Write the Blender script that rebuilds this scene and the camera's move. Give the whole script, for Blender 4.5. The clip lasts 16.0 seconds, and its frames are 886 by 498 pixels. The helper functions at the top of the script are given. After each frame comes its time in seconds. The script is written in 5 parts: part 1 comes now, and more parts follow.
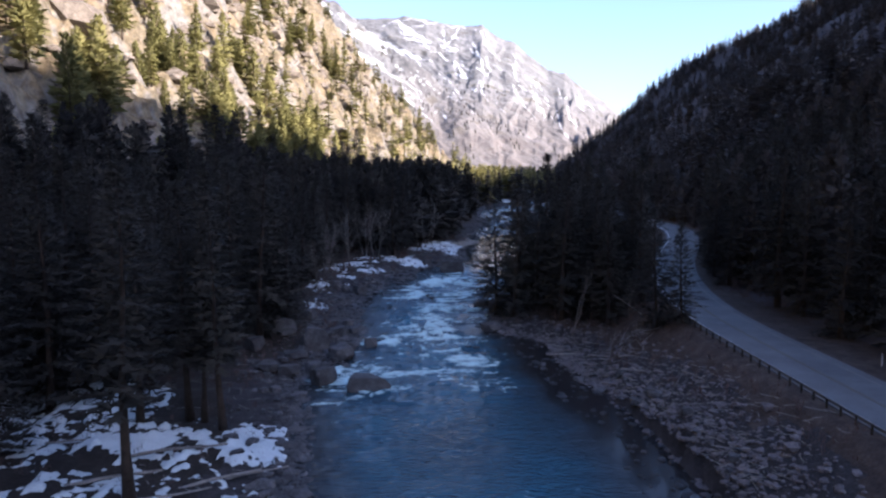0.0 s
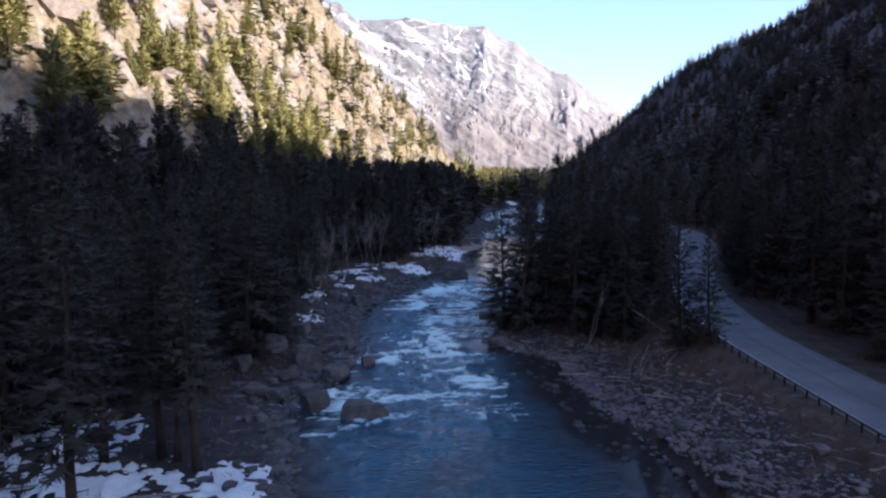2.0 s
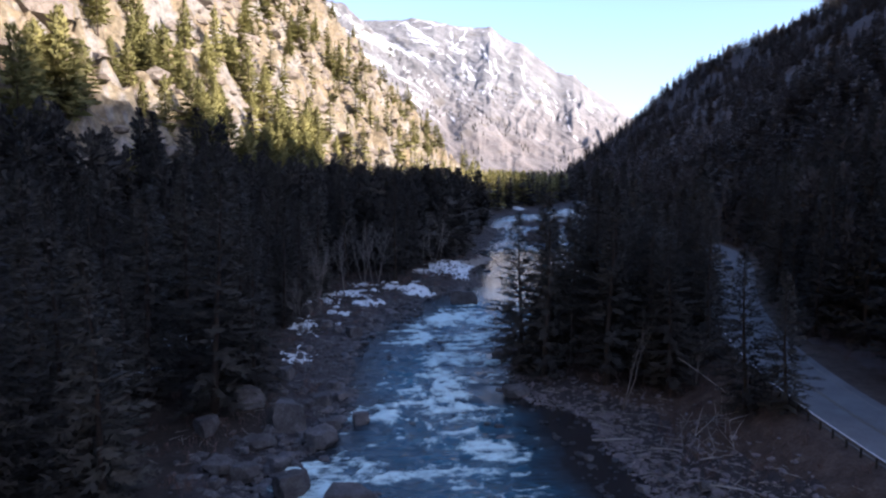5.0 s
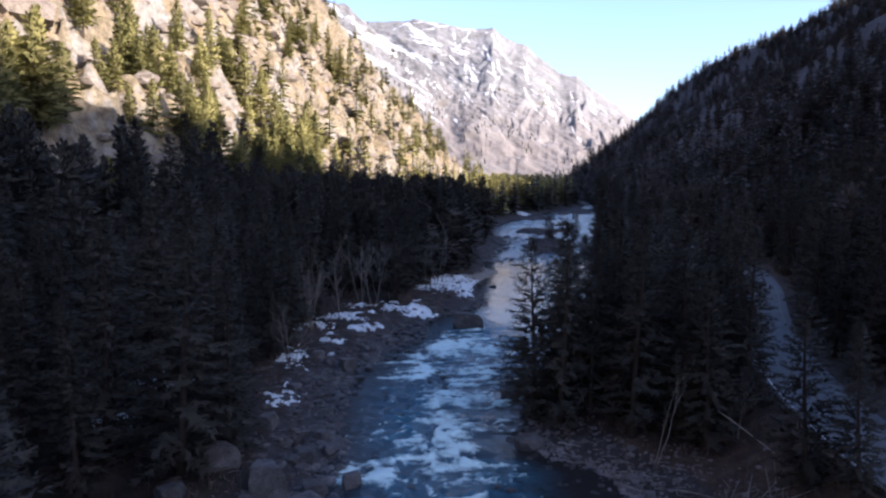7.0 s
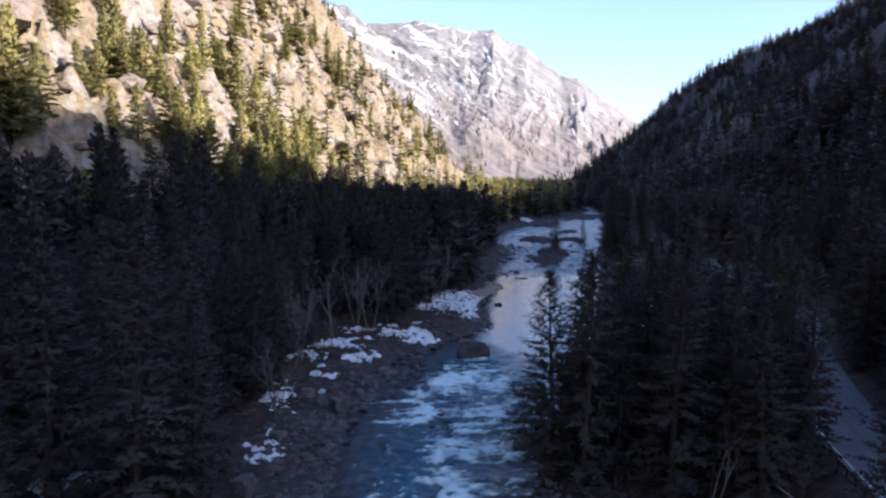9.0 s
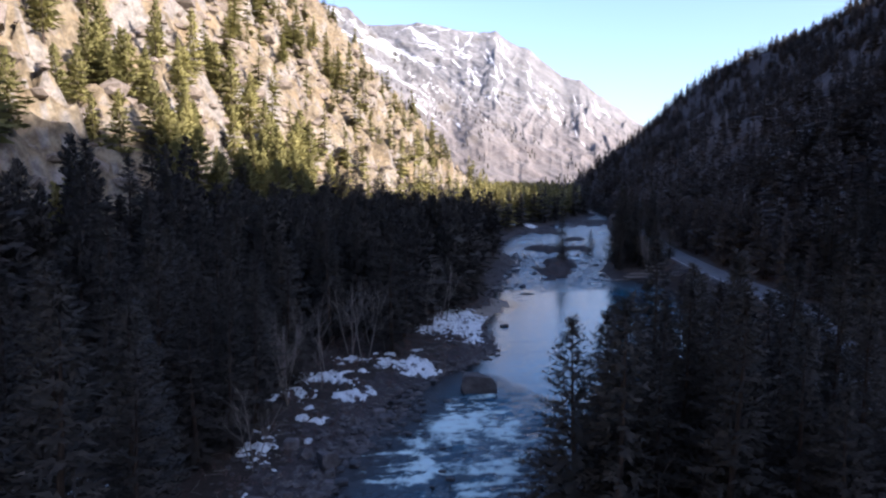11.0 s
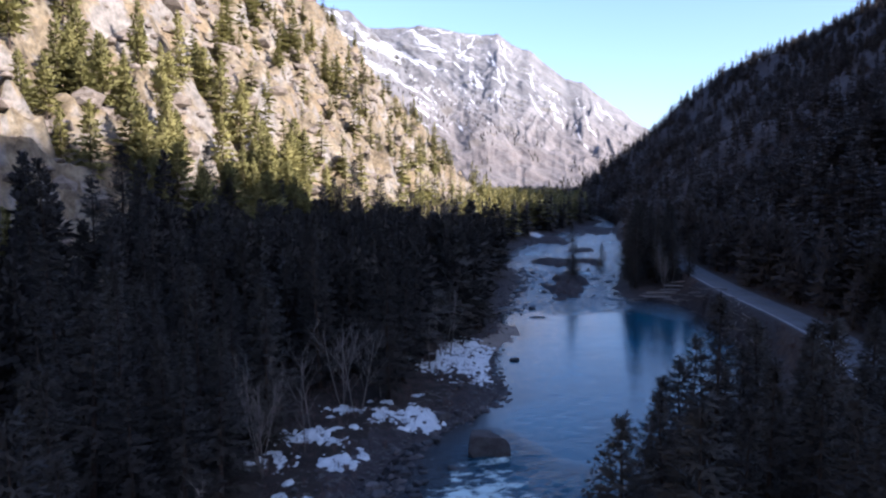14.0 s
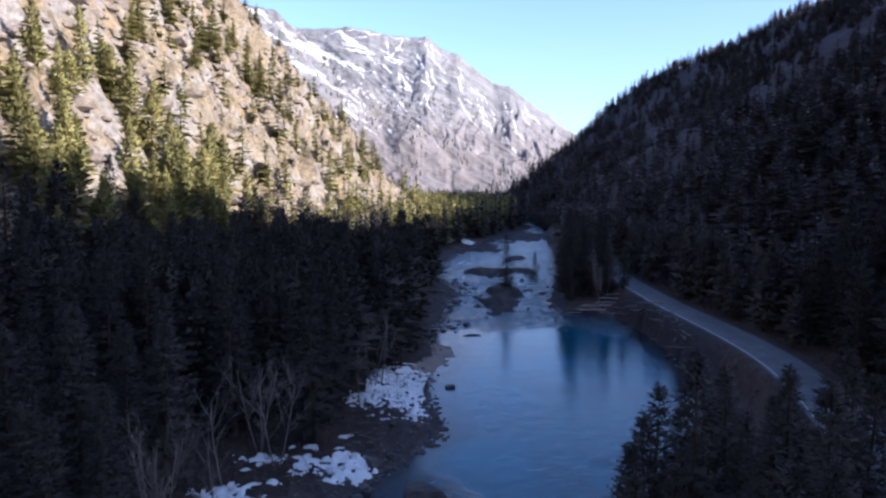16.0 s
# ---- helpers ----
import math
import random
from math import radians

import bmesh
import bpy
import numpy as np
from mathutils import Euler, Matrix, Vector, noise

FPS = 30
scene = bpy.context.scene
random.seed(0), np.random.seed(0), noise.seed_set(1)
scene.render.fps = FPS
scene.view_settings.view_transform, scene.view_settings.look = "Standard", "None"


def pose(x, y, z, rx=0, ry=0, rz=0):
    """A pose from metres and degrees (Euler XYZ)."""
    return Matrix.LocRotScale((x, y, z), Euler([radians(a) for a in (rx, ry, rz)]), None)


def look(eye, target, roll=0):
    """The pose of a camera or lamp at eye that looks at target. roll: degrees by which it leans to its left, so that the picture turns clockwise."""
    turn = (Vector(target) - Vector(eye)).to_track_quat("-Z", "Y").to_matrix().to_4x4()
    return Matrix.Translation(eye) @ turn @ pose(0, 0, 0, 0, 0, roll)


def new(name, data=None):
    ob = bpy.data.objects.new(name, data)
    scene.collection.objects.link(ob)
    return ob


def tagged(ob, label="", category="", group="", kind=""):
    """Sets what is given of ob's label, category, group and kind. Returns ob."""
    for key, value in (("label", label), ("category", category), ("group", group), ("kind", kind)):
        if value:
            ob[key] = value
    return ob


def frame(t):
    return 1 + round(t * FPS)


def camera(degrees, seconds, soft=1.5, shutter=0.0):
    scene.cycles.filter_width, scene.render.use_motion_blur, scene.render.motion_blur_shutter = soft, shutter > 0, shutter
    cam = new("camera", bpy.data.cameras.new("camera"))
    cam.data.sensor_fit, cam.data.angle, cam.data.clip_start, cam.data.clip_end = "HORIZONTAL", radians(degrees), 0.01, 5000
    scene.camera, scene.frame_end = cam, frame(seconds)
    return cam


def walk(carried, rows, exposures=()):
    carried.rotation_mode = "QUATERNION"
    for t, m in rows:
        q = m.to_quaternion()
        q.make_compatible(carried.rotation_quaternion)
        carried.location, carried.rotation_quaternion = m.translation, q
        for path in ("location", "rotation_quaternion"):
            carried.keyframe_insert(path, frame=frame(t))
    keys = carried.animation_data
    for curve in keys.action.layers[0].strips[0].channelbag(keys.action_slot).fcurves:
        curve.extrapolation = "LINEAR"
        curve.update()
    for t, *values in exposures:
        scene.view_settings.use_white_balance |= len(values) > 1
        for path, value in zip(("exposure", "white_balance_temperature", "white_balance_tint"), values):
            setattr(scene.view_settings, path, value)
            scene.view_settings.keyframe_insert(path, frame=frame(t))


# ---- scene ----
# Camera: a slow rising flight up the river, turning right at the end.
cam = camera(65.03, 16.0, soft=2.35)
PATH = [
    (0, 0.000, -0.000, 24.400, -0.009, -5.851, -0.123),
    (0.5, 0.063, 1.800, 24.457, 0.066, -5.840, -0.163),
    (1, 0.084, 3.612, 24.517, 0.155, -5.812, -0.224),
    (1.5, 0.033, 5.550, 24.633, 0.195, -5.779, -0.239),
    (2, -0.037, 7.740, 24.845, 0.252, -5.765, -0.230),
    (2.5, -0.089, 10.035, 25.115, 0.303, -5.765, -0.232),
    (3, -0.175, 12.524, 25.429, 0.363, -5.730, -0.238),
    (3.5, -0.245, 15.266, 25.811, 0.448, -5.698, -0.168),
    (4, -0.346, 18.067, 26.189, 0.490, -5.711, -0.112),
    (6.5, -0.730, 31.207, 28.742, 0.790, -5.616, -0.024),
    (7, -0.744, 33.885, 29.365, 0.821, -5.598, -0.025),
    (7.5, -0.728, 36.484, 29.957, 0.845, -5.571, 0.012),
    (8, -0.794, 39.095, 30.542, 0.849, -5.535, 0.061),
    (8.5, -1.030, 41.881, 31.107, 0.823, -5.475, 0.078),
    (9, -1.365, 44.748, 31.611, 0.834, -5.460, 0.063),
    (11.5, -1.593, 58.825, 34.640, 1.056, -5.294, -0.030),
    (12, -1.745, 61.445, 35.150, 1.092, -5.259, -0.035),
    (12.5, -1.819, 63.971, 35.636, 1.174, -5.212, -0.082),
    (13, -1.868, 66.409, 36.128, 1.257, -5.164, -0.162),
    (13.5, -1.885, 68.870, 36.703, 1.352, -5.114, -0.210),
    (14, -1.905, 71.372, 37.323, 1.236, -5.120, -0.243),
    (14.5, -1.939, 73.909, 37.990, 0.360, -5.075, -0.230),
    (15, -2.018, 76.403, 38.619, -1.361, -5.037, -0.217),
    (15.5, -2.055, 78.866, 39.230, -3.369, -4.988, -0.183),
    (16, -2.037, 81.204, 39.784, -4.552, -4.951, -0.191),
]


def aim(x, y, z, yaw, pitch, roll):
    a, b = radians(yaw), radians(pitch)
    way = Vector((-math.sin(a) * math.cos(b), math.cos(a) * math.cos(b), math.sin(b)))
    return look((x, y, z), Vector((x, y, z)) + way * 50, roll)


EXPOSURE = 2.04
walk(cam, [(t, aim(*row)) for t, *row in PATH], [(0, EXPOSURE, 5460, 23), (9, EXPOSURE - 0.04, 5540, 23), (12, EXPOSURE - 0.16, 5450, 24), (16, EXPOSURE - 0.24, 5160, 24)])

# ---- light: low sun behind the crest on the right, clear sky ----
SUN_UP, SUN_WAY = 24.0, -32.0  # degrees above the horizon; from +x towards +y
world = bpy.data.worlds.new("sky")
scene.world = world
world.use_nodes = True
wn = world.node_tree.nodes
sky = wn.new("ShaderNodeTexSky")
sky.sky_type, sky.sun_disc = "NISHITA", False
sky.sun_elevation, sky.sun_rotation = radians(SUN_UP), radians(90 - SUN_WAY)
sky.altitude = 900
sky.air_density, sky.dust_density, sky.ozone_density = 1.0, 3.2, 1.0
world.node_tree.links.new(sky.outputs[0], wn["Background"].inputs[0])
wn["Background"].inputs[1].default_value = 0.09
sun = new("sun", bpy.data.lights.new("sun", "SUN"))
sun.data.energy, sun.data.angle, sun.data.color = 5.0, radians(0.53), (1.0, 0.84, 0.60)
sun_at = Vector((math.cos(radians(SUN_UP)) * math.cos(radians(SUN_WAY)), math.cos(radians(SUN_UP)) * math.sin(radians(SUN_WAY)), math.sin(radians(SUN_UP))))
sun.matrix_world = look(sun_at * 100, (0, 0, 0))

# ---- small tools ----
rng = np.random.default_rng(7)


def hash2(ix, iy, seed):
    h = (ix.astype(np.int64) * 374761393 + iy.astype(np.int64) * 668265263 + seed * 1442695041) & 0xFFFFFFFF
    h = ((h ^ (h >> 13)) * 1274126177) & 0xFFFFFFFF
    return ((h ^ (h >> 16)) & 0xFFFFFF) / 0xFFFFFF


def vnoise(x, y, seed=0):
    """Smooth value noise, -1 to 1."""
    x, y = np.asarray(x, float), np.asarray(y, float)
    ix, iy = np.floor(x), np.floor(y)
    u, v = x - ix, y - iy
    u, v = u * u * u * (u * (6 * u - 15) + 10), v * v * v * (v * (6 * v - 15) + 10)
    a, b = hash2(ix, iy, seed), hash2(ix + 1, iy, seed)
    c, d = hash2(ix, iy + 1, seed), hash2(ix + 1, iy + 1, seed)
    return 2 * (a * (1 - u) * (1 - v) + b * u * (1 - v) + c * (1 - u) * v + d * u * v) - 1


def fbm(x, y, octaves=4, seed=0):
    total, amp = 0.0, 0.5
    for n in range(octaves):
        total = total + amp * vnoise(x * 2**n + 17.3 * n, y * 2**n - 9.1 * n, seed + n)
        amp *= 0.5
    return total


def ridged(x, y, octaves=4, seed=0):
    total, amp = 0.0, 0.5
    for n in range(octaves):
        total = total + amp * (1 - 2 * np.abs(vnoise(x * 2**n + 5.7 * n, y * 2**n + 3.3 * n, seed + n)))
        amp *= 0.5
    return total


def smooth(t):
    t = np.clip(t, 0, 1)
    return t * t * (3 - 2 * t)


def curve(*pairs):
    ys, xs = zip(*pairs)
    return lambda y: np.interp(y, ys, xs)


def mesh(name, verts, faces, *mats, smooth_shade=False):
    me = bpy.data.meshes.new(name)
    me.from_pydata([tuple(v) for v in np.asarray(verts, float).tolist()], [], [list(f) for f in (faces.tolist() if hasattr(faces, "tolist") else faces)])
    for m in mats:
        me.materials.append(m)
    if smooth_shade:
        me.polygons.foreach_set("use_smooth", np.ones(len(me.polygons), bool))
    me.update()
    return me


def crown_mesh(name, verts, faces, normals, mat, tone=None):
    """Needle sprays shaded by the roundness of the whole crown."""
    me = mesh(name, verts, faces, mat, smooth_shade=True)
    me.normals_split_custom_set_from_vertices(normals)
    if tone is not None:
        me.attributes.new("tone", "FLOAT", "POINT").data.foreach_set("value", np.asarray(tone, np.float32))
    return me


def part(name, me, parent, label="", m=None):
    """One mesh as a part of a thing."""
    ob = new(name, me)
    ob.parent = parent
    if m is not None:
        ob.matrix_basis = m
    return tagged(ob, label)


def grid_faces(rows, cols):
    a = np.arange(rows * cols).reshape(rows, cols)
    return np.stack([a[:-1, :-1], a[:-1, 1:], a[1:, 1:], a[1:, :-1]], -1).reshape(-1, 4)


def tube(points, radii, sides=7, spin=0.0):
    """A tapered tube along points, closed at both ends."""
    points = np.asarray(points, float)
    n = len(points)
    ways = np.gradient(points, axis=0)
    ways /= np.linalg.norm(ways, axis=1)[:, None] + 1e-9
    ref = np.array([0.0, 0.0, 1.0]) if abs(ways[:, 2]).mean() < 0.8 else np.array([1.0, 0.0, 0.0])
    a = np.cross(ways, ref)
    a /= np.linalg.norm(a, axis=1)[:, None] + 1e-9
    b = np.cross(ways, a)
    ang = np.linspace(0, 2 * np.pi, sides, endpoint=False) + spin
    ring = a[:, None] * np.cos(ang)[:, None] + b[:, None] * np.sin(ang)[:, None]
    v = (points[:, None] + ring * np.asarray(radii, float)[:, None, None]).reshape(-1, 3)
    f = []
    for i in range(n - 1):
        for j in range(sides):
            k = (j + 1) % sides
            f.append([i * sides + j, i * sides + k, (i + 1) * sides + k, (i + 1) * sides + j])
    f.append(list(range(sides))[::-1])
    f.append([(n - 1) * sides + j for j in range(sides)])
    return v, f


def joined(pieces):
    verts, faces, at = [], [], 0
    for v, f in pieces:
        verts.append(np.asarray(v, float))
        faces.extend([[i + at for i in q] for q in f])
        at += len(v)
    return np.concatenate(verts), faces


# ---- materials ----
def surface(name, tones, big=0.2, fine=4.0, rough=0.85, bump=0.4, depth=0.05, spec=0.25, vary=0.0, steep=None, coat=None, span=0.28, flecks=None):
    """Ground-like material: tones mixed by noise at two sizes. steep: (tone, from, to), where the face stands steeply.
    coat: (tone, noise size, threshold), patches laid over the rest. flecks: (noise size, darkest value), small dark scrub and cracks."""
    m = bpy.data.materials.new(name)
    m.use_nodes = True
    nt = m.node_tree
    n, link = nt.nodes, nt.links.new
    bsdf = n["Principled BSDF"]
    geo = n.new("ShaderNodeNewGeometry")
    place = geo.outputs["Position"]
    n1, n2 = n.new("ShaderNodeTexNoise"), n.new("ShaderNodeTexNoise")
    for node, size, det in ((n1, big, 6), (n2, fine, 8)):
        node.inputs["Scale"].default_value, node.inputs["Detail"].default_value = size, det
        node.inputs["Roughness"].default_value = 0.62
        link(place, node.inputs["Vector"])
    mix = n.new("ShaderNodeMath")
    mix.operation = "MULTIPLY_ADD"
    link(n1.outputs["Fac"], mix.inputs[0])
    mix.inputs[1].default_value = 0.55
    half = n.new("ShaderNodeMath")
    half.operation = "MULTIPLY"
    half.inputs[1].default_value = 0.45
    link(n2.outputs["Fac"], half.inputs[0])
    link(half.outputs[0], mix.inputs[2])
    ramp = n.new("ShaderNodeValToRGB")
    el = ramp.color_ramp.elements
    while len(el) < len(tones):
        el.new(0.5)
    for i, tone in enumerate(tones):
        el[i].position = 0.5 - span / 2 + span * i / max(1, len(tones) - 1)
        el[i].color = (*tone, 1)
    link(mix.outputs[0], ramp.inputs[0])
    colour = ramp.outputs[0]

    def over(fac, tone, below):
        mx = n.new("ShaderNodeMix")
        mx.data_type = "RGBA"
        link(fac, mx.inputs[0])
        link(below, mx.inputs[6])
        mx.inputs[7].default_value = (*tone, 1)
        return mx.outputs[2]

    def ranged(value, low, high):
        r = n.new("ShaderNodeMapRange")
        r.inputs[1].default_value, r.inputs[2].default_value = low, high
        link(value, r.inputs[0])
        return r.outputs[0]

    if steep:
        sep = n.new("ShaderNodeSeparateXYZ")
        link(geo.outputs["Normal"], sep.inputs[0])
        wob = n.new("ShaderNodeMath")
        wob.operation = "MULTIPLY_ADD"
        link(n2.outputs["Fac"], wob.inputs[0])
        wob.inputs[1].default_value = 0.35
        link(sep.outputs[2], wob.inputs[2])
        colour = over(ranged(wob.outputs[0], steep[1] + 0.17, steep[2] + 0.17), steep[0], colour)
    if coat:
        n3 = n.new("ShaderNodeTexNoise")
        n3.inputs["Scale"].default_value, n3.inputs["Detail"].default_value = coat[1], 5
        link(place, n3.inputs["Vector"])
        colour = over(ranged(n3.outputs["Fac"], coat[2], coat[2] + 0.06), coat[0], colour)
    if flecks:
        n4, hsv4 = n.new("ShaderNodeTexNoise"), n.new("ShaderNodeHueSaturation")
        n4.inputs["Scale"].default_value, n4.inputs["Detail"].default_value, n4.inputs["Roughness"].default_value = flecks[0], 7, 0.7
        link(place, n4.inputs["Vector"])
        r4 = n.new("ShaderNodeMapRange")
        r4.inputs[1].default_value, r4.inputs[2].default_value, r4.inputs[3].default_value, r4.inputs[4].default_value = 0.36, 0.6, flecks[1], 1.18
        link(n4.outputs["Fac"], r4.inputs[0])
        link(r4.outputs[0], hsv4.inputs["Value"])
        link(colour, hsv4.inputs["Color"])
        colour = hsv4.outputs[0]
    height = mix.outputs[0]
    if vary:
        info, hsv = n.new("ShaderNodeObjectInfo"), n.new("ShaderNodeHueSaturation")
        r = n.new("ShaderNodeMapRange")
        r.inputs[3].default_value, r.inputs[4].default_value = 1 - vary, 1 + vary
        link(info.outputs["Random"], r.inputs[0])
        link(r.outputs[0], hsv.inputs["Value"])
        link(colour, hsv.inputs["Color"])
        colour = hsv.outputs[0]
    link(colour, bsdf.inputs["Base Color"])
    bsdf.inputs["Roughness"].default_value = rough
    bsdf.inputs["Specular IOR Level"].default_value = spec
    b = n.new("ShaderNodeBump")
    b.inputs["Strength"].default_value, b.inputs["Distance"].default_value = bump, depth
    link(height, b.inputs["Height"])
    link(b.outputs[0], bsdf.inputs["Normal"])
    return m


def foliage(name, tones, thin=0.25):
    """Needles: tones vary from clump to clump and tree to tree; some light passes through."""
    m = bpy.data.materials.new(name)
    m.use_nodes = True
    nt = m.node_tree
    n, link = nt.nodes, nt.links.new
    bsdf = n["Principled BSDF"]
    geo, info = n.new("ShaderNodeNewGeometry"), n.new("ShaderNodeObjectInfo")
    noise1 = n.new("ShaderNodeTexNoise")
    noise1.inputs["Scale"].default_value, noise1.inputs["Detail"].default_value = 0.09, 3
    link(geo.outputs["Position"], noise1.inputs["Vector"])
    add = n.new("ShaderNodeMath")
    add.operation = "MULTIPLY_ADD"
    link(geo.outputs["Random Per Island"], add.inputs[0])
    add.inputs[1].default_value = 0.16
    mul = n.new("ShaderNodeMath")
    mul.operation = "MULTIPLY_ADD"
    link(info.outputs["Random"], mul.inputs[0])
    mul.inputs[1].default_value = 0.5
    own = n.new("ShaderNodeAttribute")
    own.attribute_name = "tone"
    each = n.new("ShaderNodeMath")
    each.operation = "ADD"
    sub = n.new("ShaderNodeMath")
    sub.operation = "MULTIPLY_ADD"
    link(noise1.outputs["Fac"], sub.inputs[0])
    sub.inputs[1].default_value, sub.inputs[2].default_value = 1.3, -0.5
    link(sub.outputs[0], each.inputs[0])
    link(own.outputs["Fac"], each.inputs[1])
    link(each.outputs[0], mul.inputs[2])
    link(mul.outputs[0], add.inputs[2])
    ramp = n.new("ShaderNodeValToRGB")
    el = ramp.color_ramp.elements
    while len(el) < len(tones):
        el.new(0.5)
    for i, tone in enumerate(tones):
        el[i].position, el[i].color = 0.1 + 0.8 * i / (len(tones) - 1), (*tone, 1)
    link(add.outputs[0], ramp.inputs[0])
    link(ramp.outputs[0], bsdf.inputs["Base Color"])
    bsdf.inputs["Roughness"].default_value, bsdf.inputs["Specular IOR Level"].default_value = 0.75, 0.2
    tr, mx = n.new("ShaderNodeBsdfTranslucent"), n.new("ShaderNodeMixShader")
    link(ramp.outputs[0], tr.inputs["Color"])
    mx.inputs[0].default_value = thin
    link(bsdf.outputs[0], mx.inputs[1])
    link(tr.outputs[0], mx.inputs[2])
    link(mx.outputs[0], n["Material Output"].inputs["Surface"])
    return m


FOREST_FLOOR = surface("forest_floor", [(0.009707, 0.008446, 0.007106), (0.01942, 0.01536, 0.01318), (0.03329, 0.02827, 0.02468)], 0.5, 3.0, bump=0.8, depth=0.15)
GRAVEL = surface("river_gravel", [(0.012, 0.0108, 0.0117), (0.026, 0.0235, 0.0252), (0.049, 0.0445, 0.0472)], 0.9, 5.0, bump=0.9, depth=0.2)
BRUSH_EARTH = surface("brushy_earth", [(0.0202, 0.01436, 0.01233), (0.04488, 0.03231, 0.02601), (0.0763, 0.0603, 0.05202)], 0.6, 4.0, bump=0.9, depth=0.2)
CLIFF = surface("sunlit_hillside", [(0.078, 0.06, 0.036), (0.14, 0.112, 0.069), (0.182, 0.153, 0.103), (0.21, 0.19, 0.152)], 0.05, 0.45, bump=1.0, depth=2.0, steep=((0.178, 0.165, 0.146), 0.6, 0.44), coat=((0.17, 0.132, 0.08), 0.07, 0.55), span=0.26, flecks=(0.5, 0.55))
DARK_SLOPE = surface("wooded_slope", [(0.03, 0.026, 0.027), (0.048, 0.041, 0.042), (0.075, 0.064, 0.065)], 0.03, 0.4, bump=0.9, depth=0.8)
RIVERBED = surface("riverbed", [(0.02, 0.022, 0.02), (0.05, 0.05, 0.045)], 0.8, 4.0)
HILL_ROCK = surface("broken_hill_rock", [(0.06473, 0.05194, 0.04111), (0.148, 0.1254, 0.1028), (0.2219, 0.1926, 0.1627)], 0.5, 3.0, bump=0.8, depth=0.3)
ROCK = surface("granite_boulder", [(0.03, 0.0285, 0.03), (0.06, 0.0585, 0.062), (0.105, 0.105, 0.111)], 0.7, 5.0, bump=0.7, depth=0.12, vary=0.25)
WET_ROCK = surface("wet_rock", [(0.012, 0.013, 0.015), (0.024, 0.025, 0.028), (0.04, 0.042, 0.046)], 0.9, 6.0, rough=0.55, bump=0.6, depth=0.08, spec=0.3, vary=0.3)
BANK_STONE = surface("bank_cobbles", [(0.05, 0.045, 0.048), (0.1, 0.09, 0.095), (0.16, 0.145, 0.15)], 0.4, 6.0, bump=0.6, depth=0.08)
ASPHALT = surface("asphalt", [(0.068, 0.073, 0.082), (0.098, 0.105, 0.116), (0.133, 0.142, 0.155)], 0.25, 9.0, rough=0.75, bump=0.2, depth=0.02)
PAINT_WHITE = surface("road_paint_white", [(0.32, 0.32, 0.32), (0.55, 0.55, 0.55)], 1.0, 8.0, rough=0.6, bump=0.1)
PAINT_YELLOW = surface("road_paint_yellow", [(0.06, 0.055, 0.04), (0.085, 0.07, 0.035)], 1.0, 8.0, rough=0.6, bump=0.1)
PAINT_WORN = surface("worn_road_paint", [(0.08, 0.08, 0.08), (0.15, 0.15, 0.15)], 1.0, 8.0, rough=0.6, bump=0.1)
STEEL = surface("galvanised_steel", [(0.04, 0.038, 0.038), (0.07, 0.066, 0.064)], 0.6, 6.0, rough=0.6, bump=0.1, spec=0.5)
TIMBER = surface("post_timber", [(0.02, 0.017, 0.014), (0.035, 0.03, 0.025)], 2.0, 12.0)
BARK = surface("conifer_bark", [(0.01752, 0.0129, 0.01014), (0.0351, 0.02538, 0.0195), (0.0546, 0.039, 0.02928)], 1.5, 9.0, bump=1.0, depth=0.06)
PALE_BARK = surface("pale_bark", [(0.08606, 0.07695, 0.07087), (0.164, 0.1509, 0.1378)], 1.5, 8.0, bump=0.5, depth=0.03)
DRIFTWOOD = surface("bleached_driftwood", [(0.1316, 0.1197, 0.1107), (0.2274, 0.2154, 0.2035)], 1.5, 10.0, bump=0.5, depth=0.03, vary=0.25)
# beyond species, fir tones hold the valley's shade and pine tones the sun
NEEDLES = foliage("shade_toned_fir_needles", [(0.032, 0.0315, 0.0305), (0.044, 0.0425, 0.0395), (0.061, 0.0575, 0.05)])
# grey lift puts distance haze into the colour, besides the leafless trees
HAZED_MIXED_NEEDLES = foliage("hazed_mixed_hillside_wood", [(0.05, 0.045, 0.043), (0.073, 0.066, 0.063), (0.1, 0.091, 0.087)])
SUN_TONED_PINE = foliage("sun_toned_pine_needles", [(0.125, 0.12, 0.042), (0.19, 0.178, 0.063), (0.26, 0.238, 0.092)], 0.35)
SNOW = surface("old_snow", [(0.3393, 0.3852, 0.4134), (0.4378, 0.4935, 0.5229), (0.4815, 0.5357, 0.5533)], 0.6, 5.0, rough=0.55, bump=0.5, depth=0.08)
DRY_BRUSH = surface("dry_hill_brush", [(0.096, 0.068, 0.04), (0.176, 0.132, 0.08)], 0.5, 4.0)
SAND = surface("river_sand", [(0.11, 0.098, 0.085), (0.16, 0.145, 0.125), (0.2, 0.185, 0.165)], 0.3, 6.0, bump=0.3)
TWIGS = surface("bare_brush", [(0.05631, 0.03714, 0.03468), (0.119, 0.08406, 0.0765)], 0.8, 6.0)

